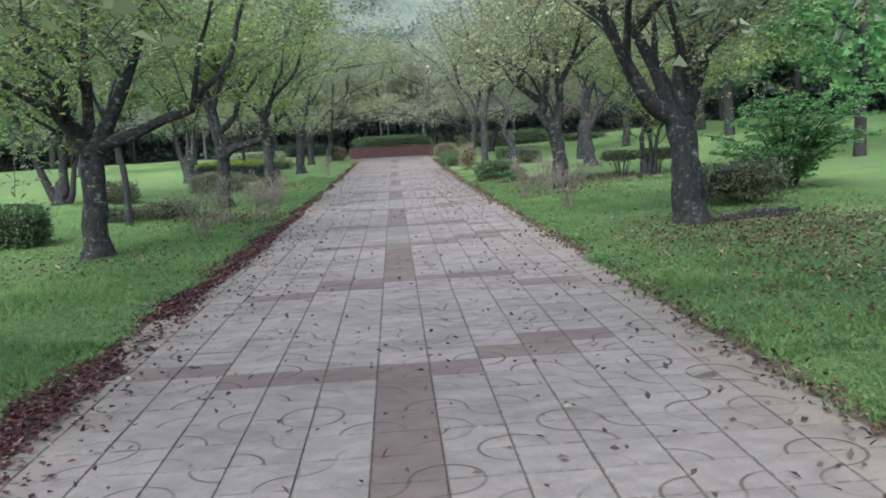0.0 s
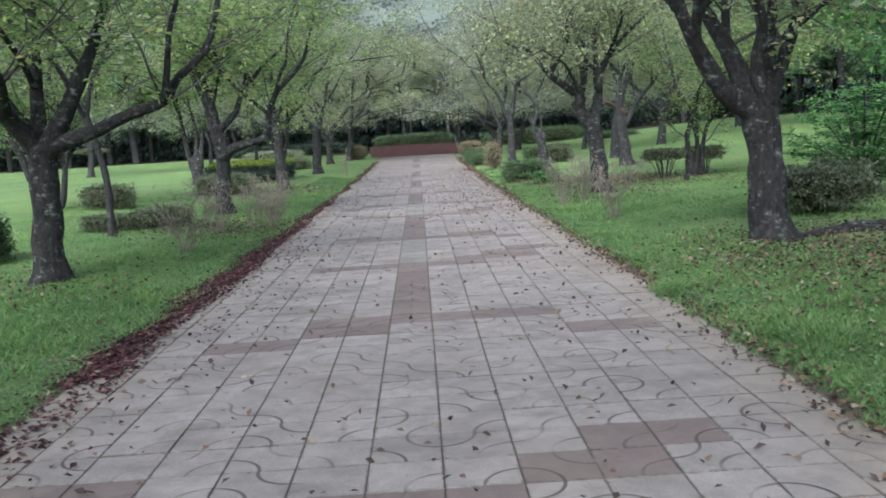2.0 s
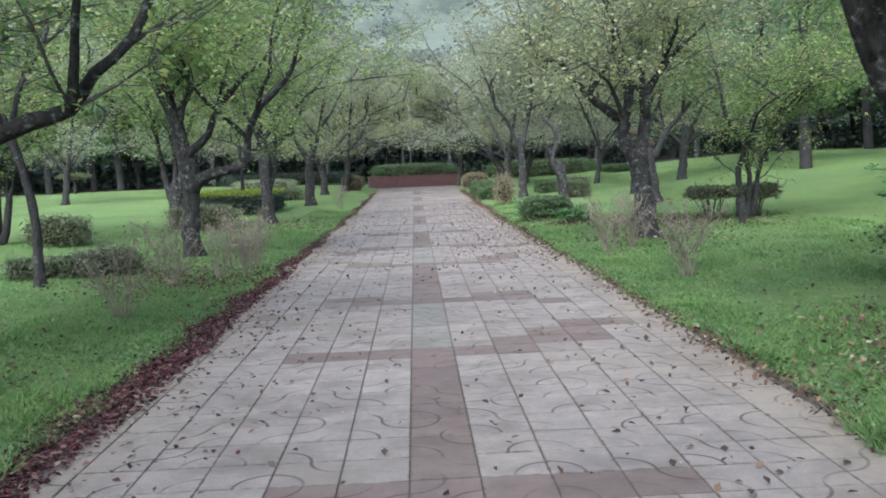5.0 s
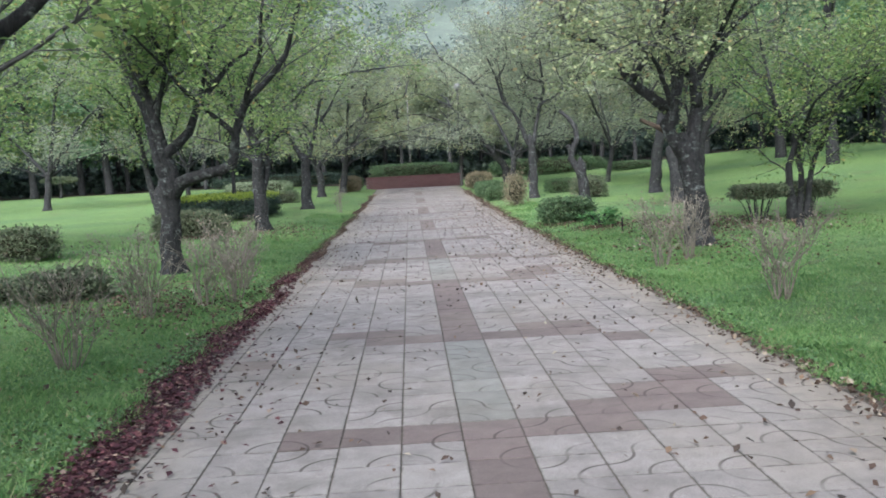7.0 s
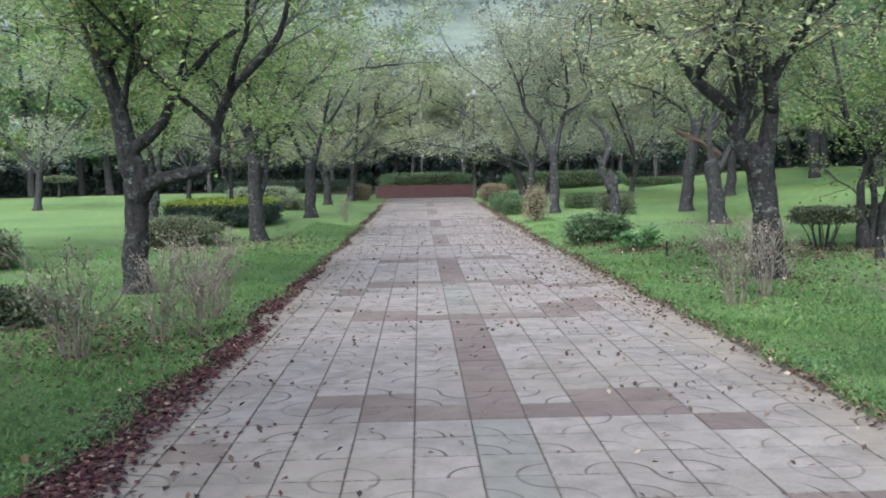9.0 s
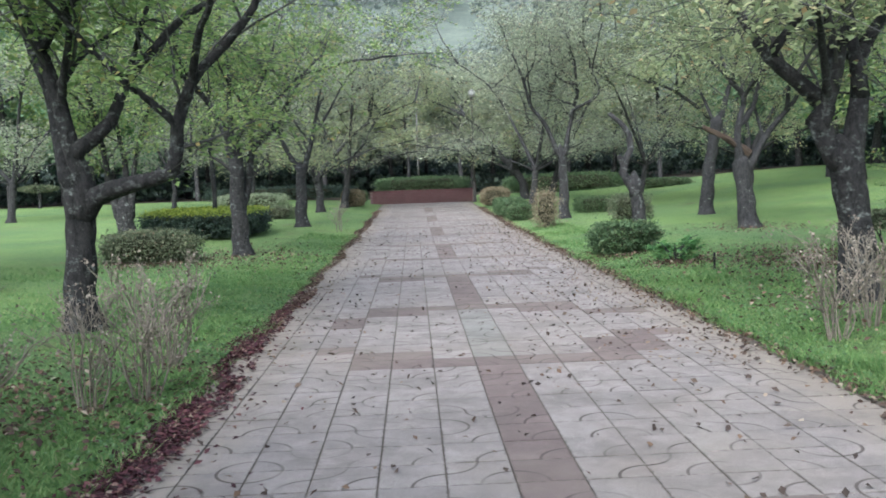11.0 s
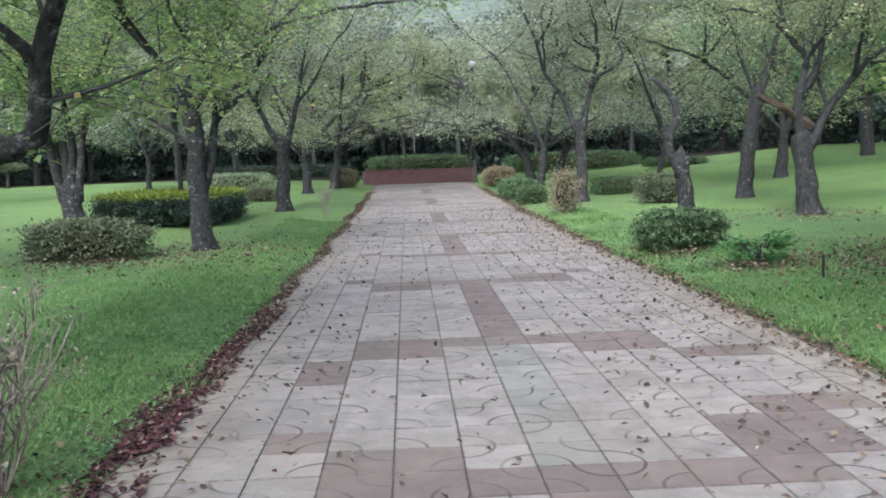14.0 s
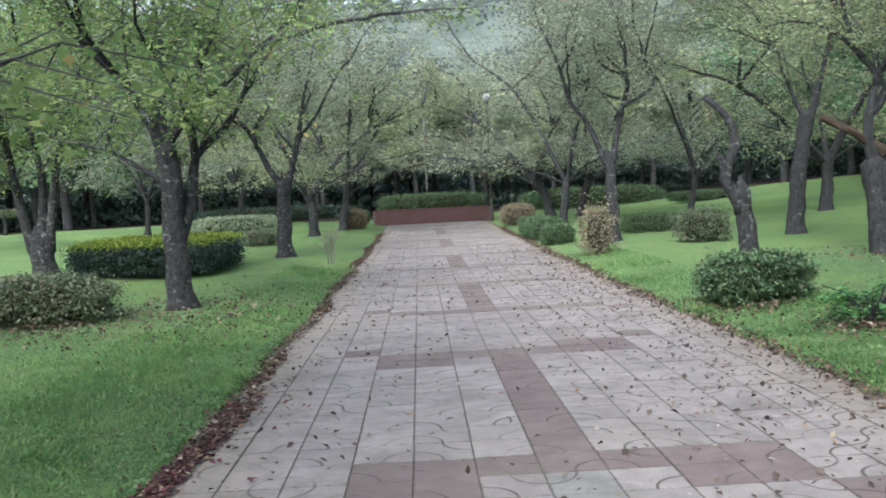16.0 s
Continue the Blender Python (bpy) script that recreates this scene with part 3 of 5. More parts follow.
# ---- cherry trees along the path ----
ROW_TREES = [
    # tree
    dict(x=-3.61, y=10.6, r0=0.15, label="leaning dark-barked cherry tree with five spreading limbs on the lawn",
         trunk=[(0.03, 0.0, 0.56), (0.06, 0.0, 1.09), (0.08, 0.0, 1.34)],
         limbs=[
             ([(-0.0, 0.0, 1.39), (-0.14, -0.25, 1.66), (-0.33, -0.5, 1.91), (-0.57, -0.75, 2.06), (-0.96, -1.0, 2.24)], 0.1),
             ([(0.0, 0.0, 1.43), (-0.33, 0.2, 1.81), (-0.61, 0.4, 2.34), (-1.0, 0.6, 2.88), (-1.44, 0.8, 3.37)], 0.085),
             ([(0.05, 0.0, 1.39), (0.08, 0.0, 1.88), (0.11, 0.0, 2.4), (0.16, 0.0, 3.04), (0.19, 0.0, 3.85)], 0.075),
             ([(0.14, 0.0, 1.39), (0.36, 0.12, 1.81), (0.58, 0.25, 2.4), (0.79, 0.38, 3.06), (1.03, 0.5, 3.93)], 0.095),
             ([(0.18, 0.0, 1.36), (0.58, 0.06, 1.49), (0.98, 0.11, 1.66), (1.24, 0.17, 1.73), (1.38, 0.23, 1.96), (1.62, 0.29, 2.22), (1.83, 0.34, 2.75), (1.99, 0.4, 3.21)], 0.075),
         ]),
    # tree
    dict(x=3.58, y=10.5, r0=0.19, label="stout old cherry tree with lichen-spotted trunk on the lawn",
         trunk=[(-0.06, 0.0, 0.56), (-0.07, 0.0, 0.97), (-0.11, 0.0, 1.31)],
         limbs=[
             ([(-0.15, 0.0, 1.28), (-0.52, -0.12, 1.53), (-0.82, -0.24, 1.99), (-1.06, -0.36, 2.44), (-1.21, -0.48, 2.93), (-1.49, -0.6, 3.7)], 0.12),
             ([(-0.18, 0.0, 1.38), (-0.32, 0.3, 1.95), (-0.47, 0.6, 2.4), (-0.6, 0.9, 2.86), (-0.83, 1.2, 3.64)], 0.12),
             ([(-0.11, 0.0, 1.34), (-0.18, -0.12, 1.84), (-0.18, -0.25, 2.15), (-0.34, -0.38, 2.66), (-0.46, -0.5, 3.38)], 0.08),
             ([(-0.04, 0.0, 1.37), (0.16, 0.06, 1.84), (0.36, 0.12, 2.3), (0.63, 0.18, 2.53), (0.97, 0.24, 2.69), (1.6, 0.3, 3.07)], 0.08),
             ([(-0.04, 0.0, 1.44), (0.13, 0.33, 2.2), (0.35, 0.67, 2.78), (0.6, 1.0, 3.67)], 0.085),
         ]),
    # tree
    dict(x=-3.5, y=18.1, r0=0.138, label="dark cherry tree with a low limb bent over the shrubs",
         trunk=[(-0.0, 0.0, 0.53), (0.04, 0.0, 1.02), (0.02, 0.0, 1.26)],
         limbs=[
             ([(0.09, 0.0, 1.2), (0.02, 0.0, 1.56), (-0.08, 0.0, 1.99), (-0.21, 0.0, 2.46), (-0.33, 0.0, 2.94), (-0.42, 0.0, 3.41), (-0.59, 0.0, 4.05)], 0.085),
             ([(-0.05, 0.0, 1.38), (-0.23, 0.25, 2.01), (-0.5, 0.5, 2.59), (-0.75, 0.75, 3.2), (-1.06, 1.0, 4.02)], 0.075),
             ([(0.16, 0.0, 1.21), (0.53, -0.06, 1.31), (0.88, -0.12, 1.42), (0.96, -0.19, 1.78), (1.12, -0.25, 2.12), (1.44, -0.31, 2.45), (1.66, -0.38, 2.73), (1.79, -0.44, 3.05), (1.99, -0.5, 3.54)], 0.08),
             ([(0.05, 0.0, 1.62), (0.32, 0.13, 1.87), (0.43, 0.27, 2.3), (0.78, 0.4, 2.68), (1.08, 0.53, 2.95), (1.29, 0.67, 3.28), (1.57, 0.8, 3.81)], 0.06),
         ]),
    # tree
    dict(x=3.47, y=18.2, r0=0.165, label="gnarled cherry tree with an arching limb above dry shrubs",
         trunk=[(-0.04, 0.0, 0.62), (-0.09, 0.0, 1.12), (-0.15, 0.0, 1.37)],
         limbs=[
             ([(-0.22, 0.0, 1.31), (-0.41, -0.05, 1.62), (-0.35, -0.1, 1.8), (-0.28, -0.15, 2.1), (-0.21, -0.2, 2.57), (-0.38, -0.25, 2.92), (-0.59, -0.3, 3.44)], 0.09),
             ([(-0.09, 0.0, 1.31), (0.03, 0.07, 1.87), (0.05, 0.13, 2.18), (0.23, 0.2, 2.5), (0.45, 0.27, 2.75), (0.73, 0.33, 3.01), (1.21, 0.4, 3.39)], 0.1),
             ([(-0.31, 0.0, 1.77), (-0.54, -0.1, 1.95), (-0.91, -0.2, 2.22), (-1.18, -0.3, 2.57), (-1.39, -0.4, 2.72), (-1.68, -0.5, 2.78), (-1.85, -0.6, 3.1)], 0.08),
             ([(-0.27, 0.0, 2.11), (-0.23, 0.2, 2.63), (-0.34, 0.4, 3.04), (-0.37, 0.6, 3.65)], 0.05),
             ([(-0.02, 0.0, 2.05), (0.03, 0.33, 2.77), (0.12, 0.67, 3.21), (0.35, 1.0, 4.0)], 0.06),
         ]),
    # tree
    dict(x=-3.62, y=25.9, r0=0.15, label="curved dark cherry tree forked high beside the paved path",
         trunk=[(-0.01, 0.0, 0.49), (-0.03, 0.0, 1.03), (-0.03, 0.0, 1.57), (-0.07, 0.0, 1.99)],
         limbs=[
             ([(-0.08, 0.0, 1.95), (-0.27, -0.08, 2.4), (-0.51, -0.16, 2.85), (-0.8, -0.24, 3.14), (-1.1, -0.32, 3.5), (-1.47, -0.4, 3.92)], 0.075),
             ([(-0.09, 0.0, 1.99), (-0.14, 0.2, 2.65), (-0.15, 0.4, 3.21), (-0.26, 0.6, 3.64), (-0.34, 0.8, 4.38)], 0.06),
             ([(-0.06, 0.0, 2.02), (0.29, -0.05, 2.46), (0.42, -0.1, 2.9), (0.58, -0.15, 3.18), (0.78, -0.2, 3.75)], 0.065),
             ([(0.31, 0.0, 2.46), (0.77, -0.1, 2.77), (1.18, -0.2, 3.08), (1.65, -0.3, 3.27), (2.25, -0.4, 3.32), (2.84, -0.5, 3.32)], 0.032),
             ([(0.0, 0.0, 0.87), (0.12, 0.17, 1.25), (0.22, 0.33, 1.88), (0.54, 0.5, 2.23), (0.77, 0.67, 2.67), (1.01, 0.83, 3.08), (1.26, 1.0, 3.5)], 0.085),
             ([(-0.12, 0.0, 1.53), (-0.48, 0.1, 1.82), (-0.84, 0.2, 2.03), (-1.25, 0.3, 2.09)], 0.03),
         ]),
    # tree
    dict(x=-3.64, y=34.3, r0=0.165, label="cherry tree with a straight trunk and Y-shaped fork",
         trunk=[(0.03, 0.0, 0.74), (0.05, 0.0, 1.26), (0.04, 0.0, 1.62)],
         limbs=[
             ([(0.01, 0.0, 1.55), (-0.31, 0.04, 2.12), (-0.54, 0.08, 2.71), (-0.33, 0.12, 3.09), (-0.11, 0.16, 3.6), (0.19, 0.2, 4.36)], 0.08),
             ([(0.12, 0.0, 1.54), (0.37, -0.1, 2.28), (0.52, -0.2, 2.91), (0.64, -0.3, 3.33), (0.9, -0.4, 4.37)], 0.08),
             ([(-0.47, 0.0, 2.51), (-0.86, 0.2, 3.12), (-1.25, 0.4, 3.67), (-1.91, 0.6, 4.23)], 0.05),
             ([(0.46, 0.0, 2.6), (0.83, 0.17, 3.05), (1.25, 0.33, 3.83), (1.8, 0.5, 4.62)], 0.045),
         ]),
    # tree
    dict(x=3.69, y=26.6, r0=0.13, label="cut-back cherry trunk with one thin crooked limb",
         trunk=[(-0.07, 0.0, 0.45), (-0.12, 0.0, 0.85), (-0.14, 0.0, 1.12)],
         limbs=[
             ([(-0.17, 0.0, 0.95), (-0.36, 0.0, 1.27), (-0.30, 0.0, 1.50), (-0.20, 0.0, 1.70), (-0.24, 0.0, 1.95), (-0.42, 0.0, 2.20), (-0.60, 0.0, 2.36)], 0.085),
             ([(-0.34, 0.0, 1.40), (-0.41, -0.04, 1.50), (-0.47, -0.06, 1.54)], 0.05),
         ]),
    # tree
    dict(x=3.51, y=34.2, r0=0.138, label="slender cherry tree with wavy limbs beside the path",
         trunk=[(0.02, 0.0, 0.85), (-0.0, 0.0, 1.51), (-0.04, 0.0, 1.87)],
         limbs=[
             ([(-0.13, 0.0, 1.8), (-0.45, -0.06, 2.56), (-0.84, -0.12, 3.08), (-1.03, -0.18, 3.72), (-1.28, -0.24, 4.35), (-1.58, -0.3, 5.1)], 0.07),
             ([(0.07, 0.0, 1.83), (0.23, 0.04, 2.54), (0.38, 0.08, 3.06), (0.47, 0.12, 3.58), (-0.09, 0.16, 3.86), (-0.24, 0.2, 4.65)], 0.07),
             ([(0.31, 0.0, 2.93), (1.08, 0.2, 3.37), (0.94, 0.4, 3.99), (0.74, 0.6, 4.95)], 0.05),
             ([(0.44, 0.0, 3.44), (0.32, -0.3, 4.04), (0.08, -0.6, 4.87)], 0.04),
         ]),
    # tree
    dict(x=6.36, y=28.3, r0=0.19, label="thick grey cherry tree with a broken limb on the lawn",
         trunk=[(-0.08, 0.0, 0.64), (-0.13, 0.0, 1.11), (-0.16, 0.0, 1.4)],
         limbs=[
             ([(-0.15, 0.0, 1.3), (-0.26, -0.06, 1.96), (-0.14, -0.12, 2.69), (-0.46, -0.18, 3.06), (-0.62, -0.24, 3.51), (-0.84, -0.3, 4.13)], 0.09),
             ([(0.02, 0.0, 1.3), (0.34, 0.07, 1.85), (0.86, 0.15, 2.41), (1.27, 0.23, 2.78), (2.12, 0.3, 3.33)], 0.09),
             ([(-0.08, 0.0, 2.24), (0.33, 0.27, 2.91), (0.56, 0.53, 3.7), (0.79, 0.8, 4.42)], 0.06),
         ]),
    # tree
    dict(x=7.08, y=33.2, r0=0.175, label="leaning grey-barked tree on the grassy rise",
         trunk=[(0.08, 0.0, 0.82), (0.21, 0.0, 1.82), (0.34, 0.0, 2.44)],
         limbs=[
             ([(0.37, 0.0, 2.32), (0.69, 0.0, 3.42), (0.88, 0.0, 4.15), (1.01, 0.0, 5.12)], 0.09),
             ([(0.31, 0.0, 2.26), (0.06, 0.17, 3.09), (-0.13, 0.33, 3.87), (-0.45, 0.5, 4.65)], 0.05),
         ]),
    # tree
    dict(x=-6.77, y=29.6, r0=0.2, label="cherry tree with three stems beside a clipped hedge",
         trunk=[(-0.06, 0.0, 0.61), (-0.09, 0.0, 0.79)],
         limbs=[
             ([(-0.19, 0.0, 0.61), (-0.35, -0.1, 1.54), (-0.39, -0.2, 2.17), (-0.57, -0.3, 3.15)], 0.1),
             ([(-0.04, 0.0, 0.79), (-0.02, 0.1, 1.71), (-0.15, 0.2, 2.36), (-0.28, 0.3, 3.57)], 0.09),
             ([(0.06, 0.0, 0.6), (0.2, 0.0, 1.6), (0.39, 0.0, 2.32), (0.74, 0.0, 3.39)], 0.09),
         ]),
    # tree
    dict(x=-7.74, y=20.6, r0=0.15, label="cherry tree with splayed stems on the open lawn",
         trunk=[(0.07, 0.0, 0.32), (0.11, 0.0, 0.52)],
         limbs=[
             ([(0.12, 0.0, 0.32), (0.15, 0.06, 0.84), (0.12, 0.12, 1.61), (0.13, 0.18, 2.51), (0.42, 0.24, 3.64), (0.57, 0.3, 4.64)], 0.11),
             ([(-0.11, 0.0, 0.21), (-0.41, -0.1, 1.13), (-0.7, -0.2, 2.16), (-0.87, -0.3, 2.91), (-1.2, -0.4, 3.89)], 0.1),
             ([(0.26, 0.0, 0.12), (0.35, 0.15, 0.82), (0.19, 0.3, 1.35), (0.47, 0.45, 2.37), (0.73, 0.6, 3.53)], 0.07),
         ]),
    # tree
    dict(x=6.13, y=21.3, r0=0.1, label="small tree of twisted stems above a clipped shrub",
         trunk=[(-0.02, 0.0, 0.21), (-0.03, 0.0, 0.38)],
         limbs=[
             ([(-0.0, 0.0, 0.13), (-0.08, 0.0, 0.96), (0.07, 0.0, 1.37), (-0.27, 0.0, 1.91), (-0.4, 0.0, 2.45), (-0.56, 0.0, 3.18)], 0.075),
             ([(0.08, 0.0, 0.09), (0.17, 0.07, 0.87), (0.05, 0.15, 1.46), (0.33, 0.23, 2.04), (0.61, 0.3, 2.71)], 0.06),
             ([(0.21, 0.0, 0.13), (0.27, -0.1, 0.88), (0.45, -0.2, 1.36), (0.7, -0.3, 2.16)], 0.06),
         ]),
]
def side_limbs(rng, limbs, n):
    """Lesser limbs that spring from the upper halves of the main ones, before and behind."""
    out = []
    for j in range(n):
        pts, ra, rb = limbs[j % len(limbs)]
        q = Vector(pts[len(pts) // 2 + (j // len(limbs)) % 2 - (1 if len(pts) > 4 else 0)])
        way = Vector((rng.uniform(-0.5, 0.5), (1 if j % 2 else -1) * rng.uniform(0.5, 1.0), rng.uniform(0.35, 0.8))).normalized()
        ln = rng.uniform(1.6, 2.8)
        bend = Vector((rng.uniform(-0.3, 0.3), rng.uniform(-0.3, 0.3), 0.1))
        out.append(([q, q + way * ln * 0.4 + bend, q + way * ln * 0.75 + bend * 0.5, q + way * ln + Vector((0, 0, -0.15))], max(0.02, ra * 0.45), 0.012))
    return out


COUNT = [20000, 18000, 21000, 20000, 21000, 20000, 0, 20000, 18000, 15000, 16000, 16000, 14000]
for i, t in enumerate(ROW_TREES):
    rng = random.Random(40 + i)
    limbs = [(pts, ra, 0.042 if i == 6 else 0.02) for pts, ra in t["limbs"]]
    fork = Vector(t["trunk"][-1])
    grey = i >= 8 and i != 10
    limbs += side_limbs(rng, limbs, 0 if i == 6 else 7)
    tr = tree(t["x"], t["y"], t["trunk"], limbs, t["label"], 60 + i, r0=t["r0"], leaves=COUNT[i], size=0.040,
              bark=grey_bark if grey else cherry_bark, leaf=green_cherry_leaf if i in (0, 2, 4, 10, 11, 12) else pale_cherry_leaf if i in (5, 7) else cherry_leaf, group="cherry trees on the lawn")

# a broken limb, snapped and weathered brown, on the thick grey cherry
snapped = plain_noise_material("splintered_wood", [(0.3, (0.022, 0.017, 0.014)), (0.7, (0.075, 0.054, 0.042))], 12, 0.9, 60, 0.9)
broken = Soup()
broken.tube(spline([(0, 0, 1.55), (-0.45, -0.05, 1.85), (-0.98, -0.1, 2.12)], 0.1), [0.085, 0.08, 0.075, 0.07, 0.07, 0.065, 0.06, 0.06, 0.055, 0.05, 0.05, 0.05, 0.04][:len(spline([(0, 0, 1.55), (-0.45, -0.05, 1.85), (-0.98, -0.1, 2.12)], 0.1))], 7, 0.6)
grey_cherry = next(o for o in bpy.data.objects if o.get("label", "").startswith("thick grey cherry"))
broken.build("broken_limb", snapped, grey_cherry, "snapped brown splintered limb", False)


def row_cherry(x, y, seed, fork=1.4, lean=(0.0, 0.0), n=5, reach=3.2, top=6.2, r0=0.15, leaves=7000, bark=None, leaf=None, label="", name="cherry_tree", size=0.062, group="cherry trees on the lawn", spread=1.0):
    rng = random.Random(seed)
    fk = (lean[0], lean[1], fork)
    main = vase(rng, fk, min(n, 3), reach, top, r0 * 0.68)
    main += side_limbs(rng, main, 8 if r0 > 0.08 else 3)
    if r0 > 0.08:
        main += vase(rng, fk, 4, reach * 1.0, fork + 1.1, r0 * 0.3)
    return tree(x, y, [(lean[0] * 0.3 + 0.06, lean[1] * 0.3, fork * 0.5), fk], main,
                label or "cherry tree with thin yellowing crown near the path end", seed, tri=True, leaves=leaves, r0=r0, bark=bark or grey_bark, leaf=leaf, size=size, group=group, name=name, spread=spread)


for i, (x, y, lean, r) in enumerate([(-4.05, 43.0, (-0.1, 0), 0.15), (-3.45, 46.5, (0.25, 0), 0.15), (3.75, 42.5, (0.2, 0), 0.13), (4.3, 48.5, (-0.5, 0), 0.19), (5.2, 47.5, (0.5, 0.2), 0.15),
                                     (-10.5, 47.0, (0.1, 0), 0.10), (-8.2, 52.0, (0.2, 0), 0.09), (-14.0, 40.0, (0.2, 0), 0.13), (7.6, 42.0, (0.3, 0), 0.10), (10.2, 38.5, (0.1, 0), 0.17)]):
    row_cherry(x, y, 200 + i, r0=r, lean=lean, leaves=17000, size=0.05, leaf=pale_cherry_leaf if i % 3 else cherry_leaf, top=4.7 + (i % 3) * 0.5, reach=3.7)

# unseen trees added behind the start, continuing the rows, to shade the path
behind = [o for o in bpy.data.objects if o.parent is None and o.get("group") == "cherry trees on the lawn"]
for i, (x, y) in enumerate([(-3.6, 2.6), (3.6, 2.7), (-3.6, -5.0), (3.6, -5.0), (-3.6, -12.5), (3.6, -12.5), (-8.5, -1.0), (8.5, -2.0)]):
    copy_thing(behind[13 + i], pose(x, y, ground_z(x, y) - 0.03, 0, 0, 90 + 70 * i))

# slim young trees
for x, y, h in [(-4.58, 15.2, 1.9), (-5.3, 31.2, 2.3)]:
    row_cherry(x, y, int(300 - x * 10), fork=h, lean=(-0.22 if y < 20 else 0.0, 0), n=4, reach=1.3, top=h + 1.9, r0=0.055, leaves=1500, label="slim young tree with a thin straight stem on the lawn", name="young_tree", group="young trees")


# ---- woodland round the lawn ----
def wood_tree(seed, h, r, low, wide, leaves, leaf, bark, size):
    """A tall woodland tree: bare stem, boughs, and a crown of clumps with gaps."""
    rng, nrng = random.Random(seed), np.random.default_rng(seed)
    ob = thing("woodland_tree", 0, 0, 0, "tall dark green tree of the woodland behind the lawn", "tree", "woodland trees")
    ln = spline([(0, 0, -0.6), (rng.uniform(-0.2, 0.2), rng.uniform(-0.2, 0.2), h * 0.4), (rng.uniform(-0.5, 0.5), rng.uniform(-0.5, 0.5), h * 0.9)], 0.8)
    k = len(ln) - 1
    s = Soup()
    s.tube(ln, [r * (1.25 if i == 0 else 1) * (1 - 0.8 * i / k) for i in range(k + 1)], 9, 0.25)
    s.build("trunk", bark, ob)
    cl = []
    for i in range(22):
        z = low + (h - low) * (i + rng.random()) / 22
        f = (z - low) / (h - low)
        a = rng.uniform(0, 6.28)
        R = wide * (0.55 + 0.45 * math.sin(math.pi * min(1, 0.15 + f * 0.85))) * rng.uniform(0.6, 1.1)
        base = Vector((0, 0, z - 0.5))
        tip = Vector((math.cos(a) * R, math.sin(a) * R, z + rng.uniform(-0.4, 0.7)))
        if i % 2 == 0:
            s = Soup()
            s.tube(spline([base, (base + tip) / 2 + Vector((0, 0, 0.4)), tip], 0.8), [0.07, 0.06, 0.05, 0.04, 0.03, 0.03, 0.02, 0.02, 0.02, 0.02, 0.02, 0.02][:len(spline([base, (base + tip) / 2 + Vector((0, 0, 0.4)), tip], 0.8))], 5)
            s.build("bough", bark, ob)
        for _ in range(3):
            q = base.lerp(tip, rng.uniform(0.45, 1.05))
            cl.append((q.x, q.y, q.z + rng.uniform(-0.3, 0.5), rng.uniform(0.6, 1.25) * wide * 0.32))
    cl = np.array(cl)
    ci = nrng.integers(0, len(cl), leaves)
    d = nrng.normal(0, 1, (leaves, 3))
    d /= np.linalg.norm(d, axis=1)[:, None]
    rad = cl[ci, 3] * nrng.uniform(0.45, 1.0, leaves) ** 0.5
    C = cl[ci, :3] + d * rad[:, None] * np.array([1, 1, 0.55])
    tagged(leaf_cloud("crown", C, size, leaf, ob, nrng, 0.5, tri=True), kind="stuff")
    return ob


WOODS = [wood_tree(1, 10.5, 0.20, 2.1, 3.8, 8000, dark_leaf, grey_bark, 0.13),
         wood_tree(2, 12.5, 0.24, 2.3, 4.2, 8000, dark_leaf, grey_bark, 0.13),
         wood_tree(3, 9.0, 0.16, 1.9, 3.6, 8500, maple_leaf, grey_bark, 0.12),
         wood_tree(4, 11.5, 0.22, 2.4, 4.0, 8000, green_cherry_leaf, grey_bark, 0.13)]
LOW_WOODS = [wood_tree(5, 6.6, 0.14, 3.0, 3.2, 8000, cherry_leaf, grey_bark, 0.10), wood_tree(6, 7.2, 0.15, 3.3, 3.3, 9000, pale_cherry_leaf, grey_bark, 0.10)]
# middle wood: its leaves carry the haze in their colour
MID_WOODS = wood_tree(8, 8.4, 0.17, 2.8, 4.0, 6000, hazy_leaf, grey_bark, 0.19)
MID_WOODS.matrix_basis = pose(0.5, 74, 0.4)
DEEP_WOODS = wood_tree(7, 11.0, 0.22, 2.6, 4.4, 3500, dark_leaf, grey_bark, 0.30)
for o, m in zip(LOW_WOODS, (pose(-6.0, 61.5, 0.38), pose(6.5, 62.0, 0.38))):
    o.matrix_basis = m
EDGE = [(-44, 22), (-38, 36), (-31, 48), (-22, 57), (-10, 60), (2, 60), (13, 59), (22, 50), (27, 38), (29, 26), (25, 14), (26, 2)]
spots, wr = [], random.Random(77)
for row, (out, gap) in enumerate([(0, 4.4), (4.0, 4.6), (8.5, 5.0), (13.5, 5.4)]):
    for (ax, ay), (bx, by) in zip(EDGE, EDGE[1:]):
        a, b = Vector((ax, ay)), Vector((bx, by))
        nrm = Vector((ay - by, bx - ax)).normalized()
        n = max(1, round((b - a).length * (1 + out / 40) / gap))
        for i in range(n):
            p = a.lerp(b, (i + wr.random() * 0.7) / n) + nrm * (out + wr.uniform(-1.2, 1.2))
            spots.append((p.x, p.y, row))
placed = False
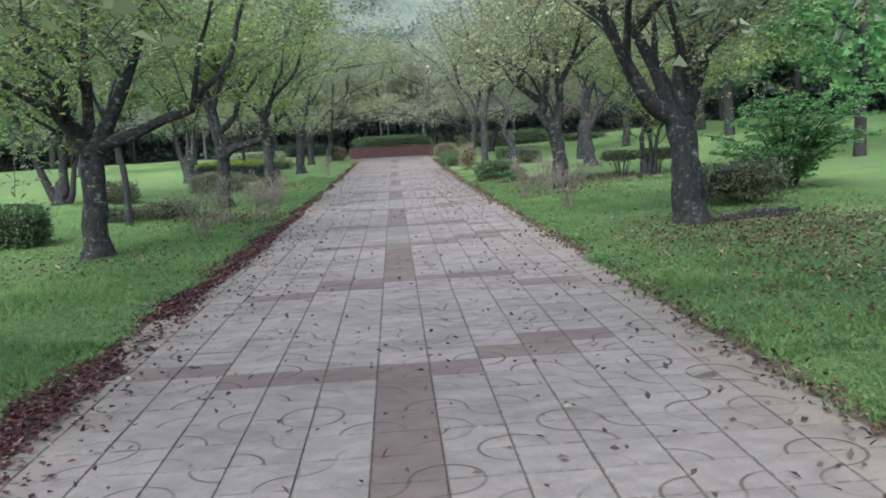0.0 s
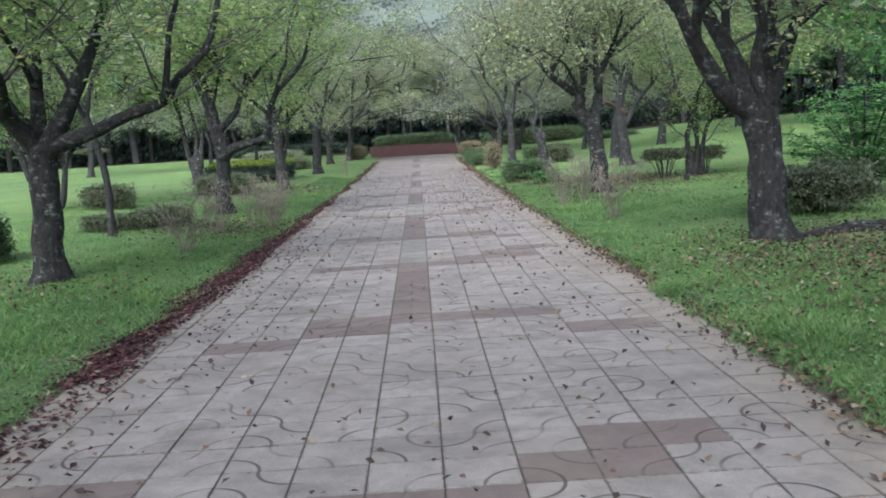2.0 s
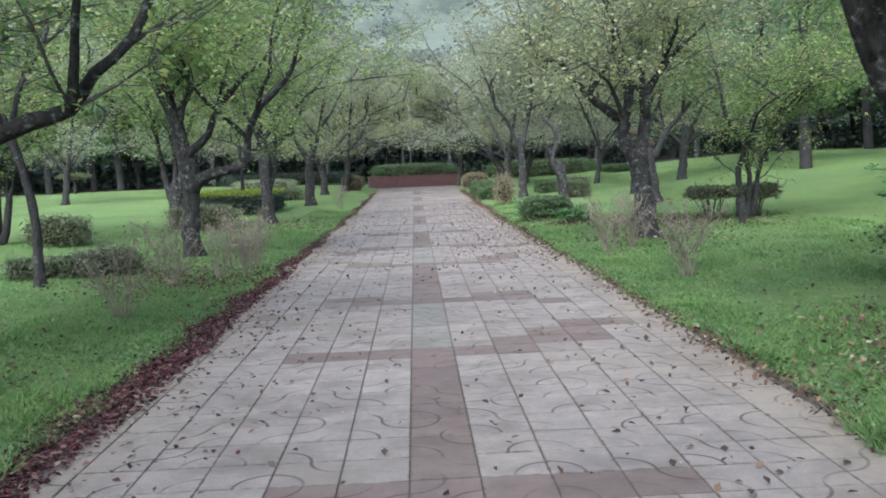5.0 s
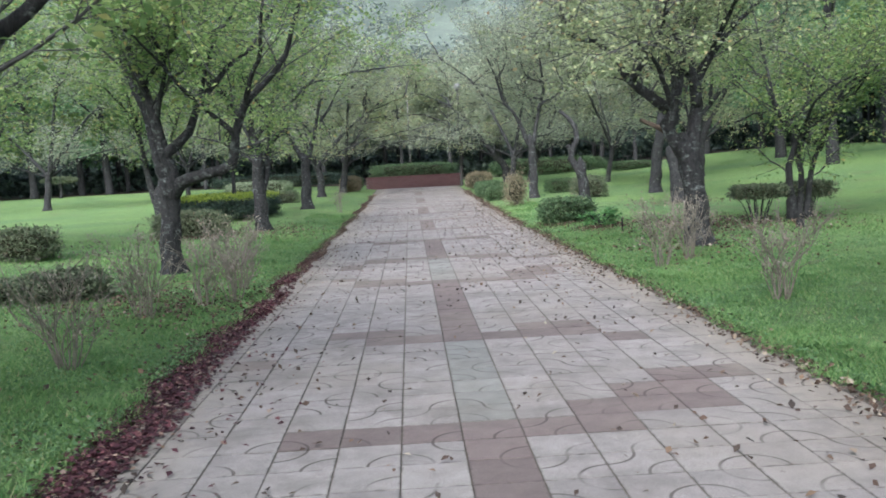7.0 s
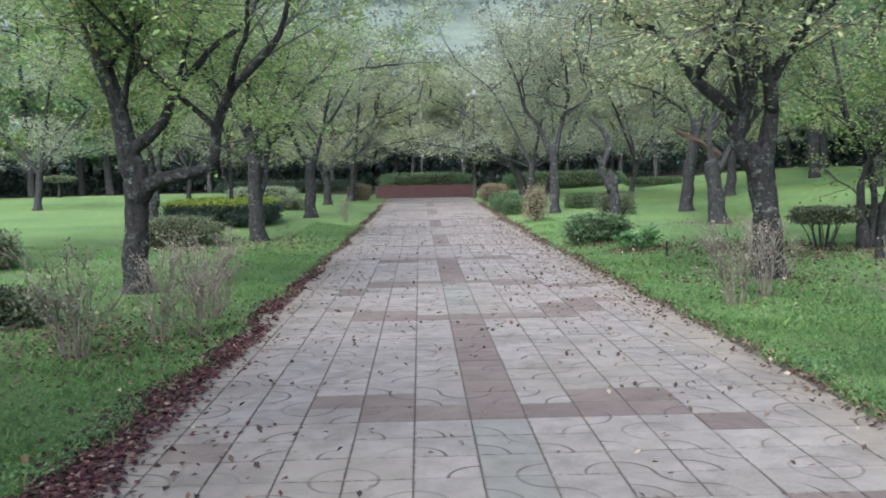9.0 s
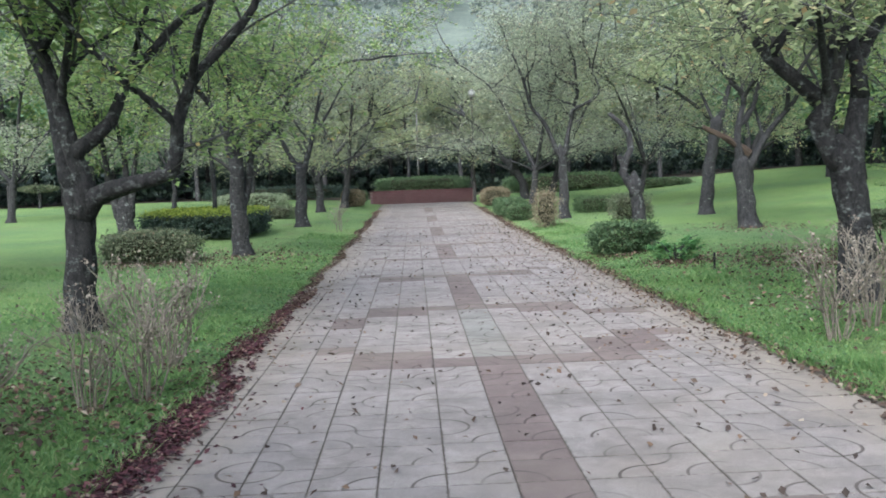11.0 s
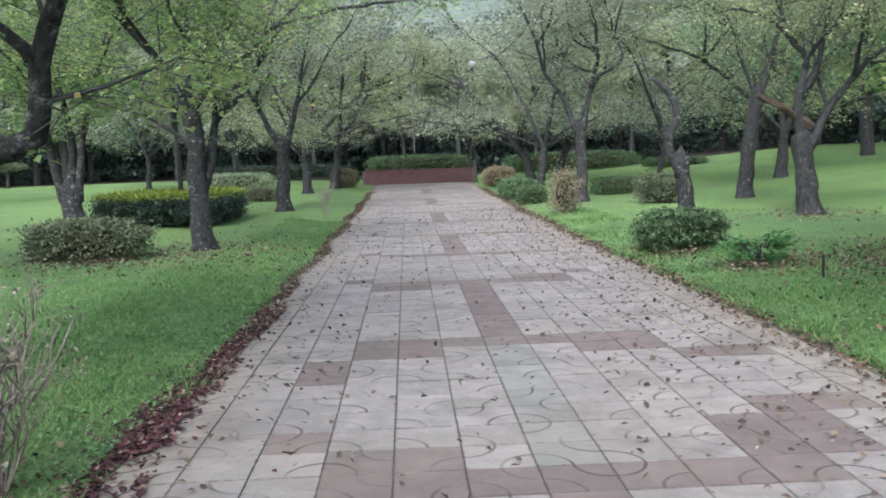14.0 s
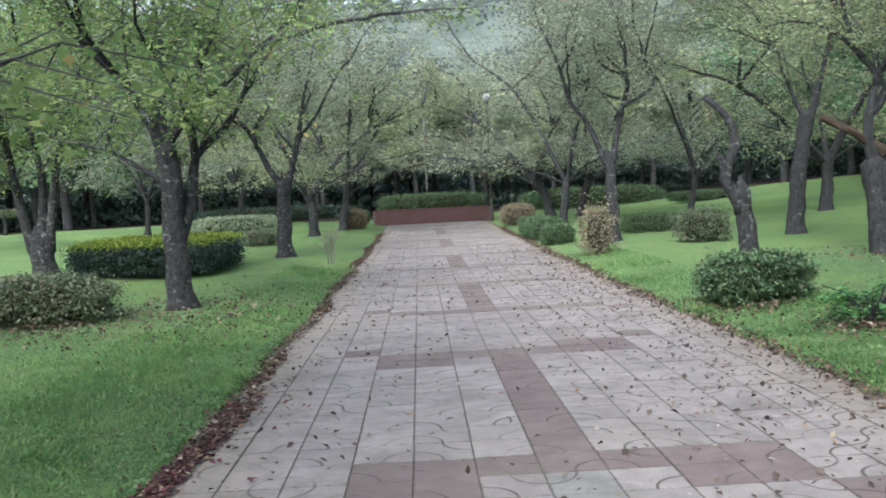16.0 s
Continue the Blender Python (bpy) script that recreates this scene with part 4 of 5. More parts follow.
for i, (x, y, row) in enumerate(spots):
    w = WOODS[(0, 1, 3, 0, 2, 1, 3)[wr.randrange(7)]]
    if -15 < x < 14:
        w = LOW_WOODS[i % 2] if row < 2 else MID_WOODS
    elif row > 1:
        w = DEEP_WOODS
    m = pose(x, y, ground_z(x, y), 0, 0, wr.uniform(0, 360))
    if i < len(WOODS):
        WOODS[i].matrix_basis = m
    elif w is DEEP_WOODS and not placed:
        DEEP_WOODS.matrix_basis, placed = m, True
    else:
        copy_thing(w, m)

# three tall trees that stand out in front of the wood on the rise
for x, y, wi in [(15.2, 43.0, 1), (13.8, 35.6, 3), (11.6, 21.4, 2), (19.5, 31.0, 0)]:
    copy_thing(WOODS[wi], pose(x, y, ground_z(x, y), 0, 0, x * 50))


def far_woods():
    """The wooded hillside beyond, as a sheet of crowns in haze-tinted leaves."""
    rng = np.random.default_rng(5)
    pts = []
    for _ in range(1150):
        a = rng.uniform(-1.15, 1.15)
        d = rng.uniform(93, 232)
        x, y = math.sin(a) * d, math.cos(a) * d - 4
        if y < 90 and abs(x) < 62:
            continue
        z = ground_z(x, y) + rng.uniform(1.0, 8)
        R = rng.uniform(2.5, 4.2)
        n = 170
        v = rng.normal(0, 1, (n, 3))
        v /= np.linalg.norm(v, axis=1)[:, None]
        v[:, 2] = np.abs(v[:, 2]) * 1.1 - 0.35
        pts.append(np.array([x, y, z]) + v * R * rng.uniform(0.75, 1.05, (n, 1)))
    C = np.concatenate(pts)
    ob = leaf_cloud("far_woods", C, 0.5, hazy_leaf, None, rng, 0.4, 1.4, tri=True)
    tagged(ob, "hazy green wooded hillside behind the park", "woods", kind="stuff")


far_woods()


def undergrowth():
    """Dense dark leaves beneath the woodland trees, standing in for their deep shade."""
    rng = np.random.default_rng(8)
    pts, deep = [], []
    for (ax, ay), (bx, by) in zip(EDGE, EDGE[1:]):
        ln = math.hypot(bx - ax, by - ay)
        nx, ny = (ay - by) / ln, (bx - ax) / ln
        n = int(ln * 420)
        u, out = rng.uniform(-0.3, 1.3, n), rng.uniform(3.5, 27, n)
        X, Y = ax + (bx - ax) * u + nx * out, ay + (by - ay) * u + ny * out
        top = np.array([0.7 + 0.06 * o + 0.6 * noise.noise(Vector((x * 0.5, y * 0.5, 2))) for x, y, o in zip(X, Y, out)])
        Z = np.array([ground_z(x, y) for x, y in zip(X, Y)]) + np.clip(top, 0.2, 4) * rng.uniform(0, 1, n) ** 0.7
        pts.append(np.stack([X, Y, Z], 1))
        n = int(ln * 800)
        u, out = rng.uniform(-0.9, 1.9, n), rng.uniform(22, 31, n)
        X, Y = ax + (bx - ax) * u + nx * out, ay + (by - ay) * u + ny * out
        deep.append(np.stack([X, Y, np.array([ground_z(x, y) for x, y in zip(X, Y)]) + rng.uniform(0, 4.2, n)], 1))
    tagged(leaf_cloud("evergreen_thicket", np.concatenate(deep), 0.38, shade_leaf, None, rng, 0.2, 1.4, tri=True), "dense dark leaf screen standing in for deep shade in the wood", "undergrowth", kind="stuff")
    tagged(leaf_cloud("undergrowth", np.concatenate(pts), 0.24, shade_leaf, None, rng, 0.3, 1.5, tri=True), "dark undergrowth leaves standing in for shade beneath the woodland trees", "undergrowth", kind="stuff")


undergrowth()


# ---- shrubs ----
def bush(x, y, w, d, h, leaf, label, name="clipped_shrub", leaves=3500, size=0.035, legs=0.0, seed=1, rough=0.06, group="clipped shrubs", turn=0, boxy=4.0, side=None):
    """A clipped shrub: dense skin of small leaves over a shade-dark core; legs: bare stems below."""
    rng, nrng = random.Random(seed), np.random.default_rng(seed)
    ob = thing(name, x, y, ground_z(x, y) - 0.02, label, "shrub", group, turn)
    a, b, c = w / 2, d / 2, (h - legs) / 2
    zc = legs + c

    def shell(u, k):
        e = (np.abs(u[:, 0]) ** boxy + np.abs(u[:, 1]) ** boxy + np.abs(u[:, 2]) ** boxy) ** (-1 / boxy)
        return u * e[:, None] * np.array([a, b, c]) * k

    n = int(leaves * 1.7)
    u = nrng.normal(0, 1, (n, 3))
    u /= np.linalg.norm(u, axis=1)[:, None]
    lump = np.array([noise.noise(Vector((p[0] * 2.6 * a * 2 + seed, p[1] * 2.6 * b * 2, p[2] * 2.6))) for p in u])
    k = (nrng.uniform(0.72, 1.0, n) + rough * 1.6 * lump + nrng.exponential(rough * 0.5, n))[:, None]
    P = shell(u, k) + np.array([0, 0, zc])
    P = P[P[:, 2] > 0.03]
    # sides take their own leaf; on the gold hedge it paints in shade
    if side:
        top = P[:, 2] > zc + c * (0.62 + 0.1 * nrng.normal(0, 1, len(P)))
        tagged(leaf_cloud("top_growth", P[top], size * 0.8, leaf, ob, nrng, 0.45, 1.8, label="leaves on the clipped top"), kind="stuff")
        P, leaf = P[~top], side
    tagged(leaf_cloud("foliage", P, size * 0.8, leaf, ob, nrng, 0.45, 1.8, tri=y > 30), kind="stuff")
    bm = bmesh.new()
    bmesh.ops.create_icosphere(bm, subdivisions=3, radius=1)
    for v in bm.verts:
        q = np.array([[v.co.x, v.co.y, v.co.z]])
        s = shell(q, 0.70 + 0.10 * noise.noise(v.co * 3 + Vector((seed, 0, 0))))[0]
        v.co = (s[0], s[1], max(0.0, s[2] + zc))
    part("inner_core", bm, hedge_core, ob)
    for i in range(16 if legs > 0.2 else 6):
        s = Soup()
        ang, rr = rng.uniform(0, 6.28), rng.uniform(0.2, 0.95 if legs > 0.2 else 0.6)
        bx, by = math.cos(ang) * a * rr * 0.3, math.sin(ang) * b * rr * 0.3
        tx, ty = math.cos(ang) * a * rr, math.sin(ang) * b * rr
        s.tube(spline([(bx, by, -0.05), ((bx + tx) / 2 + rng.uniform(-0.05, 0.05), (by + ty) / 2, zc * 0.5), (tx, ty, zc)], 0.1), [(0.009 if legs > 0.2 else 0.015) - 0.0002 * q for q in range(30)], 5)
        s.build("stem", grey_bark, ob)
    return ob


def twiggy(x, y, w, h, seed, stems=14, label="dry twiggy shrub with faded brown flower heads"):
    """A leafless flowering shrub: slim forking canes that end in a net of dead flower heads."""
    rng, nrng = random.Random(seed), np.random.default_rng(seed)
    ob = thing("dry_shrub", x, y, ground_z(x, y) - 0.02, label, "shrub", "dry flowering shrubs")
    heads = []
    for i in range(stems):
        a = 6.283 * i / stems + rng.uniform(-0.5, 0.5)
        R, H = w / 2 * rng.uniform(0.3, 1.25), h * rng.uniform(0.62, 1.0)
        c, s_ = math.cos(a), math.sin(a)
        kink = Vector((rng.uniform(-0.06, 0.06), rng.uniform(-0.06, 0.06), 0))
        ln = spline([(c * 0.05, s_ * 0.05, -0.03), Vector((c * R * 0.38, s_ * R * 0.38, H * 0.4)) + kink, Vector((c * R * 0.72, s_ * R * 0.72, H * 0.75)) - kink, (c * R, s_ * R, H)], 0.09)
        k = len(ln) - 1
        s = Soup()
        r = rng.uniform(0.004, 0.0072)
        s.tube(ln, [r * (1 - 0.5 * j / k) for j in range(k + 1)], 5)
        for _ in range(4):
            j = rng.randrange(max(1, k // 3), k)
            q = ln[j]
            out = Vector((c * 0.08, s_ * 0.08, 0)) + Vector((rng.uniform(-0.15, 0.15), rng.uniform(-0.15, 0.15), rng.uniform(0.08, 0.24)))
            tip = q + out
            tip.z = min(tip.z, h * 1.04)
            s.tube([q, (q + tip) / 2 + Vector((rng.uniform(-0.02, 0.02), 0, 0.015)), tip], [0.0035, 0.0028, 0.002], 4)
            heads.append(tip)
            for _ in range(2):
                spur = tip + Vector((rng.uniform(-0.07, 0.07), rng.uniform(-0.07, 0.07), rng.uniform(-0.02, 0.06)))
                s.tube([(q + tip) / 2, spur], [0.0022, 0.0016], 3)
                heads.append(spur)
        s.build("cane", twig_bark, ob)
        heads.append(ln[k])
    C = [np.array(tuple(q)) + nrng.normal(0, 0.02, (5 if rng.random() < 0.4 else 1, 3)) for q in heads]
    tagged(leaf_cloud("dried_bloom", np.concatenate(C), 0.015, dry_head, ob, nrng, 0.2, 1.4), kind="stuff")
    return ob


twiggy(-2.80, 12.7, 0.66, 0.78, 1, 16)
twiggy(-2.86, 14.7, 0.56, 0.80, 2, 16)
twiggy(-2.26, 15.75, 0.48, 0.82, 3, 12)
twiggy(-2.37, 16.65, 0.70, 0.82, 4, 20)
twiggy(-2.50, 15.45, 0.40, 0.70, 5, 10)
twiggy(2.74, 13.9, 0.60, 0.84, 6, 16, "dry bleached shrub of pale forked canes on the lawn")
twiggy(2.52, 16.7, 0.60, 0.80, 7, 14)
twiggy(2.95, 17.0, 0.62, 0.76, 8, 14)
twiggy(-2.50, 32.8, 0.34, 0.72, 9, 9, "small thin shrub of upright twigs on the lawn")

bush(-5.45, 12.4, 1.15, 0.9, 0.60, hedge_leaf, "dark green clipped box-shaped shrub on the lawn", seed=11, leaves=5000)
bush(-6.5, 20.6, 0.95, 0.9, 0.52, olive_leaf, "loose olive-green shrub beside the cherry stems", seed=12, leaves=3000, rough=0.14)
bush(-4.95, 16.1, 0.75, 0.6, 0.27, olive_leaf, "low spreading olive shrub on the lawn", seed=13, leaves=2000, rough=0.14)
bush(-4.12, 16.0, 0.95, 0.7, 0.36, olive_leaf, "low spreading grey-green shrub on the lawn", seed=14, leaves=2600, rough=0.18, boxy=2.4)
# gold hedge: the shade on its sides is put in as darker leaves
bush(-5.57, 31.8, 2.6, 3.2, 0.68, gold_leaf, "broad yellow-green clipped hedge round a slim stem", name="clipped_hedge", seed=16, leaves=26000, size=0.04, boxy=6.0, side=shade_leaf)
bush(-4.98, 25.1, 1.5, 0.9, 0.55, olive_leaf, "low grey-green clipped hedge with sparse base", name="clipped_hedge", seed=17, leaves=6000, rough=0.13, boxy=3.4)
bush(-7.0, 45.5, 2.9, 1.6, 0.62, pale_hedge_leaf, "pale green clipped hedge on the far lawn", name="clipped_hedge", seed=18, leaves=4500, size=0.05)
bush(-4.95, 39.0, 1.0, 0.8, 0.45, olive_leaf, "small loose shrub on the far lawn", seed=19, leaves=2000, rough=0.15)
bush(-3.1, 47.2, 1.0, 0.9, 0.74, faded_leaf, "faded beige clipped shrub beside the path end", seed=20, leaves=4000, size=0.04, boxy=3)
bush(2.62, 44.8, 1.15, 1.0, 0.74, faded_leaf, "faded beige clipped shrub beside the path end", seed=21, leaves=4500, size=0.04, boxy=3)
bush(2.48, 38.2, 0.95, 3.4, 0.55, hedge_leaf, "long clipped green hedge along the path edge", name="clipped_hedge", seed=22, leaves=7000, size=0.04)
bush(2.45, 35.2, 0.75, 0.8, 0.48, hedge_leaf, "rounded dark green shrub along the path edge", seed=23, leaves=3000)
bush(2.62, 31.5, 0.55, 0.55, 0.90, faded_leaf, "upright withered brown shrub beside the path", seed=24, leaves=2200, rough=0.35, boxy=2.2)
bush(5.0, 36.6, 1.5, 0.9, 0.50, hedge_leaf, "low clipped green hedge on the lawn", name="clipped_hedge", seed=25, leaves=4000)
bush(4.95, 32.6, 1.0, 0.9, 0.66, olive_leaf, "loose grey-green shrub on the lawn", seed=26, leaves=3200, rough=0.15)
bush(10.8, 50.5, 2.7, 1.2, 0.45, hedge_leaf, "low clipped green hedge before the wood", name="clipped_hedge", seed=27, leaves=3500, size=0.05)
bush(2.76, 24.2, 1.05, 0.85, 0.52, hedge_leaf, "dense clipped green shrub at the path edge", seed=28, leaves=5500, rough=0.13, boxy=3.2)
bush(5.55, 21.4, 0.88, 0.6, 0.66, olive_leaf, "flat-topped clipped shrub with bare crooked stems", seed=30, leaves=2200, legs=0.42, rough=0.12)
bush(6.5, 21.6, 0.85, 0.6, 0.66, olive_leaf, "flat-topped clipped shrub with bare crooked stems", seed=31, leaves=2100, legs=0.38, rough=0.12)
bush(5.05, 12.7, 1.25, 0.9, 0.62, olive_leaf, "wide brownish-green shrub with bare twigs below", seed=32, leaves=4200, rough=0.26, legs=0.10, boxy=2.6)
bush(-3.15, 51.2, 0.9, 0.7, 0.6, hedge_leaf, "dark green shrub beside the brick planter", seed=33, leaves=2000)
bush(7.4, 56.0, 6.5, 1.2, 1.0, hedge_leaf, "long dark green hedge before the wood", name="clipped_hedge", seed=34, leaves=6000, size=0.07)
# no hedge grows here; shade-coloured leaves fill in for the dark wood edge
bush(-7.4, 56.0, 7.5, 1.2, 0.7, shade_leaf, "long dark green hedge before the wood", name="clipped_hedge", seed=35, leaves=6000, size=0.07)


def umbrella_shrub(x, y, seed):
    """A small tree clipped flat on top, on a short bare stem."""
    nrng = np.random.default_rng(seed)
    ob = thing("umbrella_shrub", x, y, ground_z(x, y), "small flat-topped clipped tree on a bare stem", "tree", "flat-topped small trees")
    s = Soup()
    s.tube(spline([(0, 0, -0.1), (0.06, 0, 0.5), (0, 0, 0.95)], 0.15), [0.09] * 12, 7, 0.3)
    s.build("trunk", grey_bark, ob)
    u = nrng.normal(0, 1, (1800, 3))
    u /= np.linalg.norm(u, axis=1)[:, None]
    P = u * np.array([1.05, 0.9, 0.22]) * nrng.uniform(0.6, 1.0, (1800, 1)) + np.array([0, 0, 0.98])
    tagged(leaf_cloud("crown", P, 0.06, olive_leaf, ob, nrng, 0.6), kind="stuff")


umbrella_shrub(-19.5, 55.5, 1)
umbrella_shrub(-27.5, 54.0, 2)


def fan_shrub(x, y, w, h, seed, label="broad fresh green shrub with arching leafy sprays", boughs=30):
    """A broad shrub of arching sprays set with rows of small leaves."""
    rng, nrng = random.Random(seed), np.random.default_rng(seed)
    ob = thing("spreading_shrub", x, y, ground_z(x, y) - 0.02, label, "shrub")
    C = []
    for i in range(boughs):
        a = rng.uniform(0, 6.28)
        R, H = w * 0.5 * rng.uniform(0.5, 1.15), h * rng.uniform(0.35, 1.0)
        c, s_ = math.cos(a), math.sin(a)
        ln = spline([(c * 0.1, s_ * 0.1, -0.05), (c * R * 0.3, s_ * R * 0.3, H * 0.5), (c * R * 0.7, s_ * R * 0.7, H * 0.9), (c * R * 1.1, s_ * R * 1.1, H * rng.uniform(0.92, 1.05))], 0.12)
        k = len(ln) - 1
        s = Soup()
        s.tube(ln, [0.016 * (1 - 0.75 * j / k) for j in range(k + 1)], 5)
        for j in range(k // 4, k, 2):
            for sg in (-1, 1):
                q = ln[j]
                side = Vector((-s_ * sg, c * sg, rng.uniform(-0.1, 0.25))) * rng.uniform(0.15, 0.45) * (0.5 + w / 5) + Vector((c, s_, 0)) * 0.15
                s.tube([q, q + side], [0.005, 0.003], 3)
                C.append(np.array(tuple(q)) + np.array(tuple(side)) * nrng.uniform(0.1, 1.1, (24, 1)) + nrng.normal(0, 0.025, (24, 3)))
        s.build("bough", grey_bark, ob)
    tagged(leaf_cloud("foliage", np.concatenate(C), 0.045, maple_leaf, ob, nrng, 0.75, 1.7), kind="stuff")


fan_shrub(6.75, 14.9, 2.6, 1.75, 3, boughs=38)
fan_shrub(3.02, 22.3, 0.62, 0.42, 4, "sparse small shrub with bare stems over dark soil", 12)


def stub(x, y, h, r, label):
    """A short cut stem."""
    ob = thing("cut_stem", x, y, ground_z(x, y) - 0.02, label, "stump", "cut stems")
    s = Soup()
    s.tube(spline([(0, 0, -0.05), (r * 0.3, 0, h * 0.5), (r * 0.2, r * 0.3, h)], max(0.03, h / 5)), [r * f for f in (1.35, 1.1, 1.0, 0.95, 0.95, 0.9, 0.9, 0.9)][:len(spline([(0, 0, -0.05), (r * 0.3, 0, h * 0.5), (r * 0.2, r * 0.3, h)], max(0.03, h / 5)))], 9, 0.3)
    s.build("wood", cherry_bark, ob)


stub(3.13, 21.1, 0.24, 0.014, "thin dark cut stem standing in the grass")
stub(5.55, 19.8, 0.16, 0.07, "short weathered tree stump in the grass")


# ---- poles by the planter ----
def pole(name, x, y, h, r, mat, label, cap=True):
    ob = thing(name, x, y, path_z(y) - 0.02, label, "pole")
    s = Soup()
    s.tube([Vector((0, 0, -0.1)), Vector((0, 0, h * 0.5)), Vector((0, 0, h))], [r, r * 0.95, r * 0.9], 10)
    s.build("shaft", mat, ob)
    s = Soup()
    s.tube([Vector((0, 0, 0.0)), Vector((0, 0, 0.03)), Vector((0, 0, 0.9)), Vector((0, 0, 0.94))], [r * 2.4, r * 1.5, r * 1.5, r], 10)
    s.build("base_sleeve", mat, ob)
    if cap:
        bm = bmesh.new()
        bmesh.ops.create_uvsphere(bm, u_segments=16, v_segments=10, radius=0.17, matrix=Matrix.Translation((0, 0, h + 0.17)))
        part("globe", bm, globe_glass, ob, "frosted white globe")
        s = Soup()
        s.tube([Vector((0, 0, h - 0.06)), Vector((0, 0, h + 0.02))], [r * 1.2, r * 2.2], 10)
        s.build("collar", mat, ob)


globe_glass, _n, _l, _b = material("frosted_globe", 0.35)
_b.inputs["Base Color"].default_value = (0.20, 0.21, 0.21, 1)
pole("street_lamp", 2.17, 49.6, 4.65, 0.05, dark_metal, "dark metal park lamp with a white globe")
pole("flag_pole", -0.28, 54.6, 4.6, 0.04, pale_metal, "slim weathered grey metal pole behind the hedge", False)


# ---- brick planter at the end of the path ----
def planter():
    x0, x1, y0, h = -2.55, 2.30, 50.6, 0.58
    z = path_z(y0)
    cx = (x0 + x1) / 2
    w, d = x1 - x0, 2.6
    ob = thing("brick_planter", cx, y0, z - 0.02, "low red brick planter across the end of the path", "planter")
    bm = bmesh.new()
    for sx, sy, ox, oy in ((w - 0.02, 0.2, 0, 0.11), (w - 0.02, 0.2, 0, d - 0.11), (0.2, d - 0.44, -w / 2 + 0.11, d / 2), (0.2, d - 0.44, w / 2 - 0.11, d / 2)):
        bmesh.ops.create_cube(bm, size=1, matrix=Matrix.Translation((ox, oy, h / 2 - 0.02)) @ Matrix.Diagonal((sx, sy, h, 1)))
    part("mortar_core", bm, mortar, ob)
    bm = bmesh.new()
    bmesh.ops.create_cube(bm, size=1, matrix=Matrix.Translation((0, d / 2, h / 2 - 0.06)) @ Matrix.Diagonal((w - 0.44, d - 0.44, h - 0.06, 1)))
    part("soil", bm, litter_soil, ob)
    bm = bmesh.new()
    bmesh.ops.create_cube(bm, size=1, matrix=Matrix.Diagonal((0.205, 0.105, 0.058, 1)))
    bmesh.ops.bevel(bm, geom=bm.edges[:], offset=0.004, segments=1, affect="EDGES")
    me = bpy.data.meshes.new("brick")
    bm.to_mesh(me)
    bm.free()
    me.materials.append(brick_red)
    rng = random.Random(9)
    rows = 8
    for r in range(rows):
        n = int(w / 0.217) + 1
        for i in range(n):
            x = -w / 2 + 0.105 + i * 0.217 + (0.108 if r % 2 else 0)
            if x > w / 2 - 0.09:
                continue
            b = new("brick", me)
            b.parent = ob
            b.location = (x, 0.048 + rng.uniform(-0.004, 0.004), 0.045 + r * 0.069)
    bm = bmesh.new()
    for sx, sy, ox, oy in ((w + 0.06, 0.26, 0, 0.11),):
        bmesh.ops.create_cube(bm, size=1, matrix=Matrix.Translation((ox, oy, h + 0.01)) @ Matrix.Diagonal((sx, sy, 0.055, 1)))
    bmesh.ops.bevel(bm, geom=bm.edges[:], offset=0.008, segments=2, affect="EDGES")
    part("coping", bm, brick_red, ob)


planter()
hedge = bush(-0.15, 51.9, 4.3, 1.9, 0.76, hedge_leaf, "long clipped green hedge in the brick planter", name="clipped_hedge", seed=41, leaves=11000, size=0.045, boxy=5, side=hedge_leaf)
hedge.location.z = path_z(50.6) + 0.44


# ---- roots and bark pile by the stout cherry ----
def root(pts, r, seed):
    ob = thing("surface_root", 0, 0, 0, "knobbly brown root lying on bare soil", "root", "roots beside the cherry")
    s = Soup()
    ln = spline(pts, 0.07)
    ln = [p + Vector((0, 0, ground_z(p.x, p.y))) for p in ln]
    s.tube(ln, [r * (0.7 + 0.5 * abs(math.sin(i * 0.9 + seed))) for i in range(len(ln))], 7, 0.5)
    s.build("wood", cherry_bark, ob)


root([(3.75, 10.45, 0.02), (4.1, 10.6, 0.03), (4.5, 10.75, 0.03), (4.95, 10.7, 0.0)], 0.04, 1)
root([(4.3, 10.9, 0.0), (4.6, 10.85, 0.05), (4.9, 11.0, 0.03), (5.2, 11.1, 0.0)], 0.045, 2)


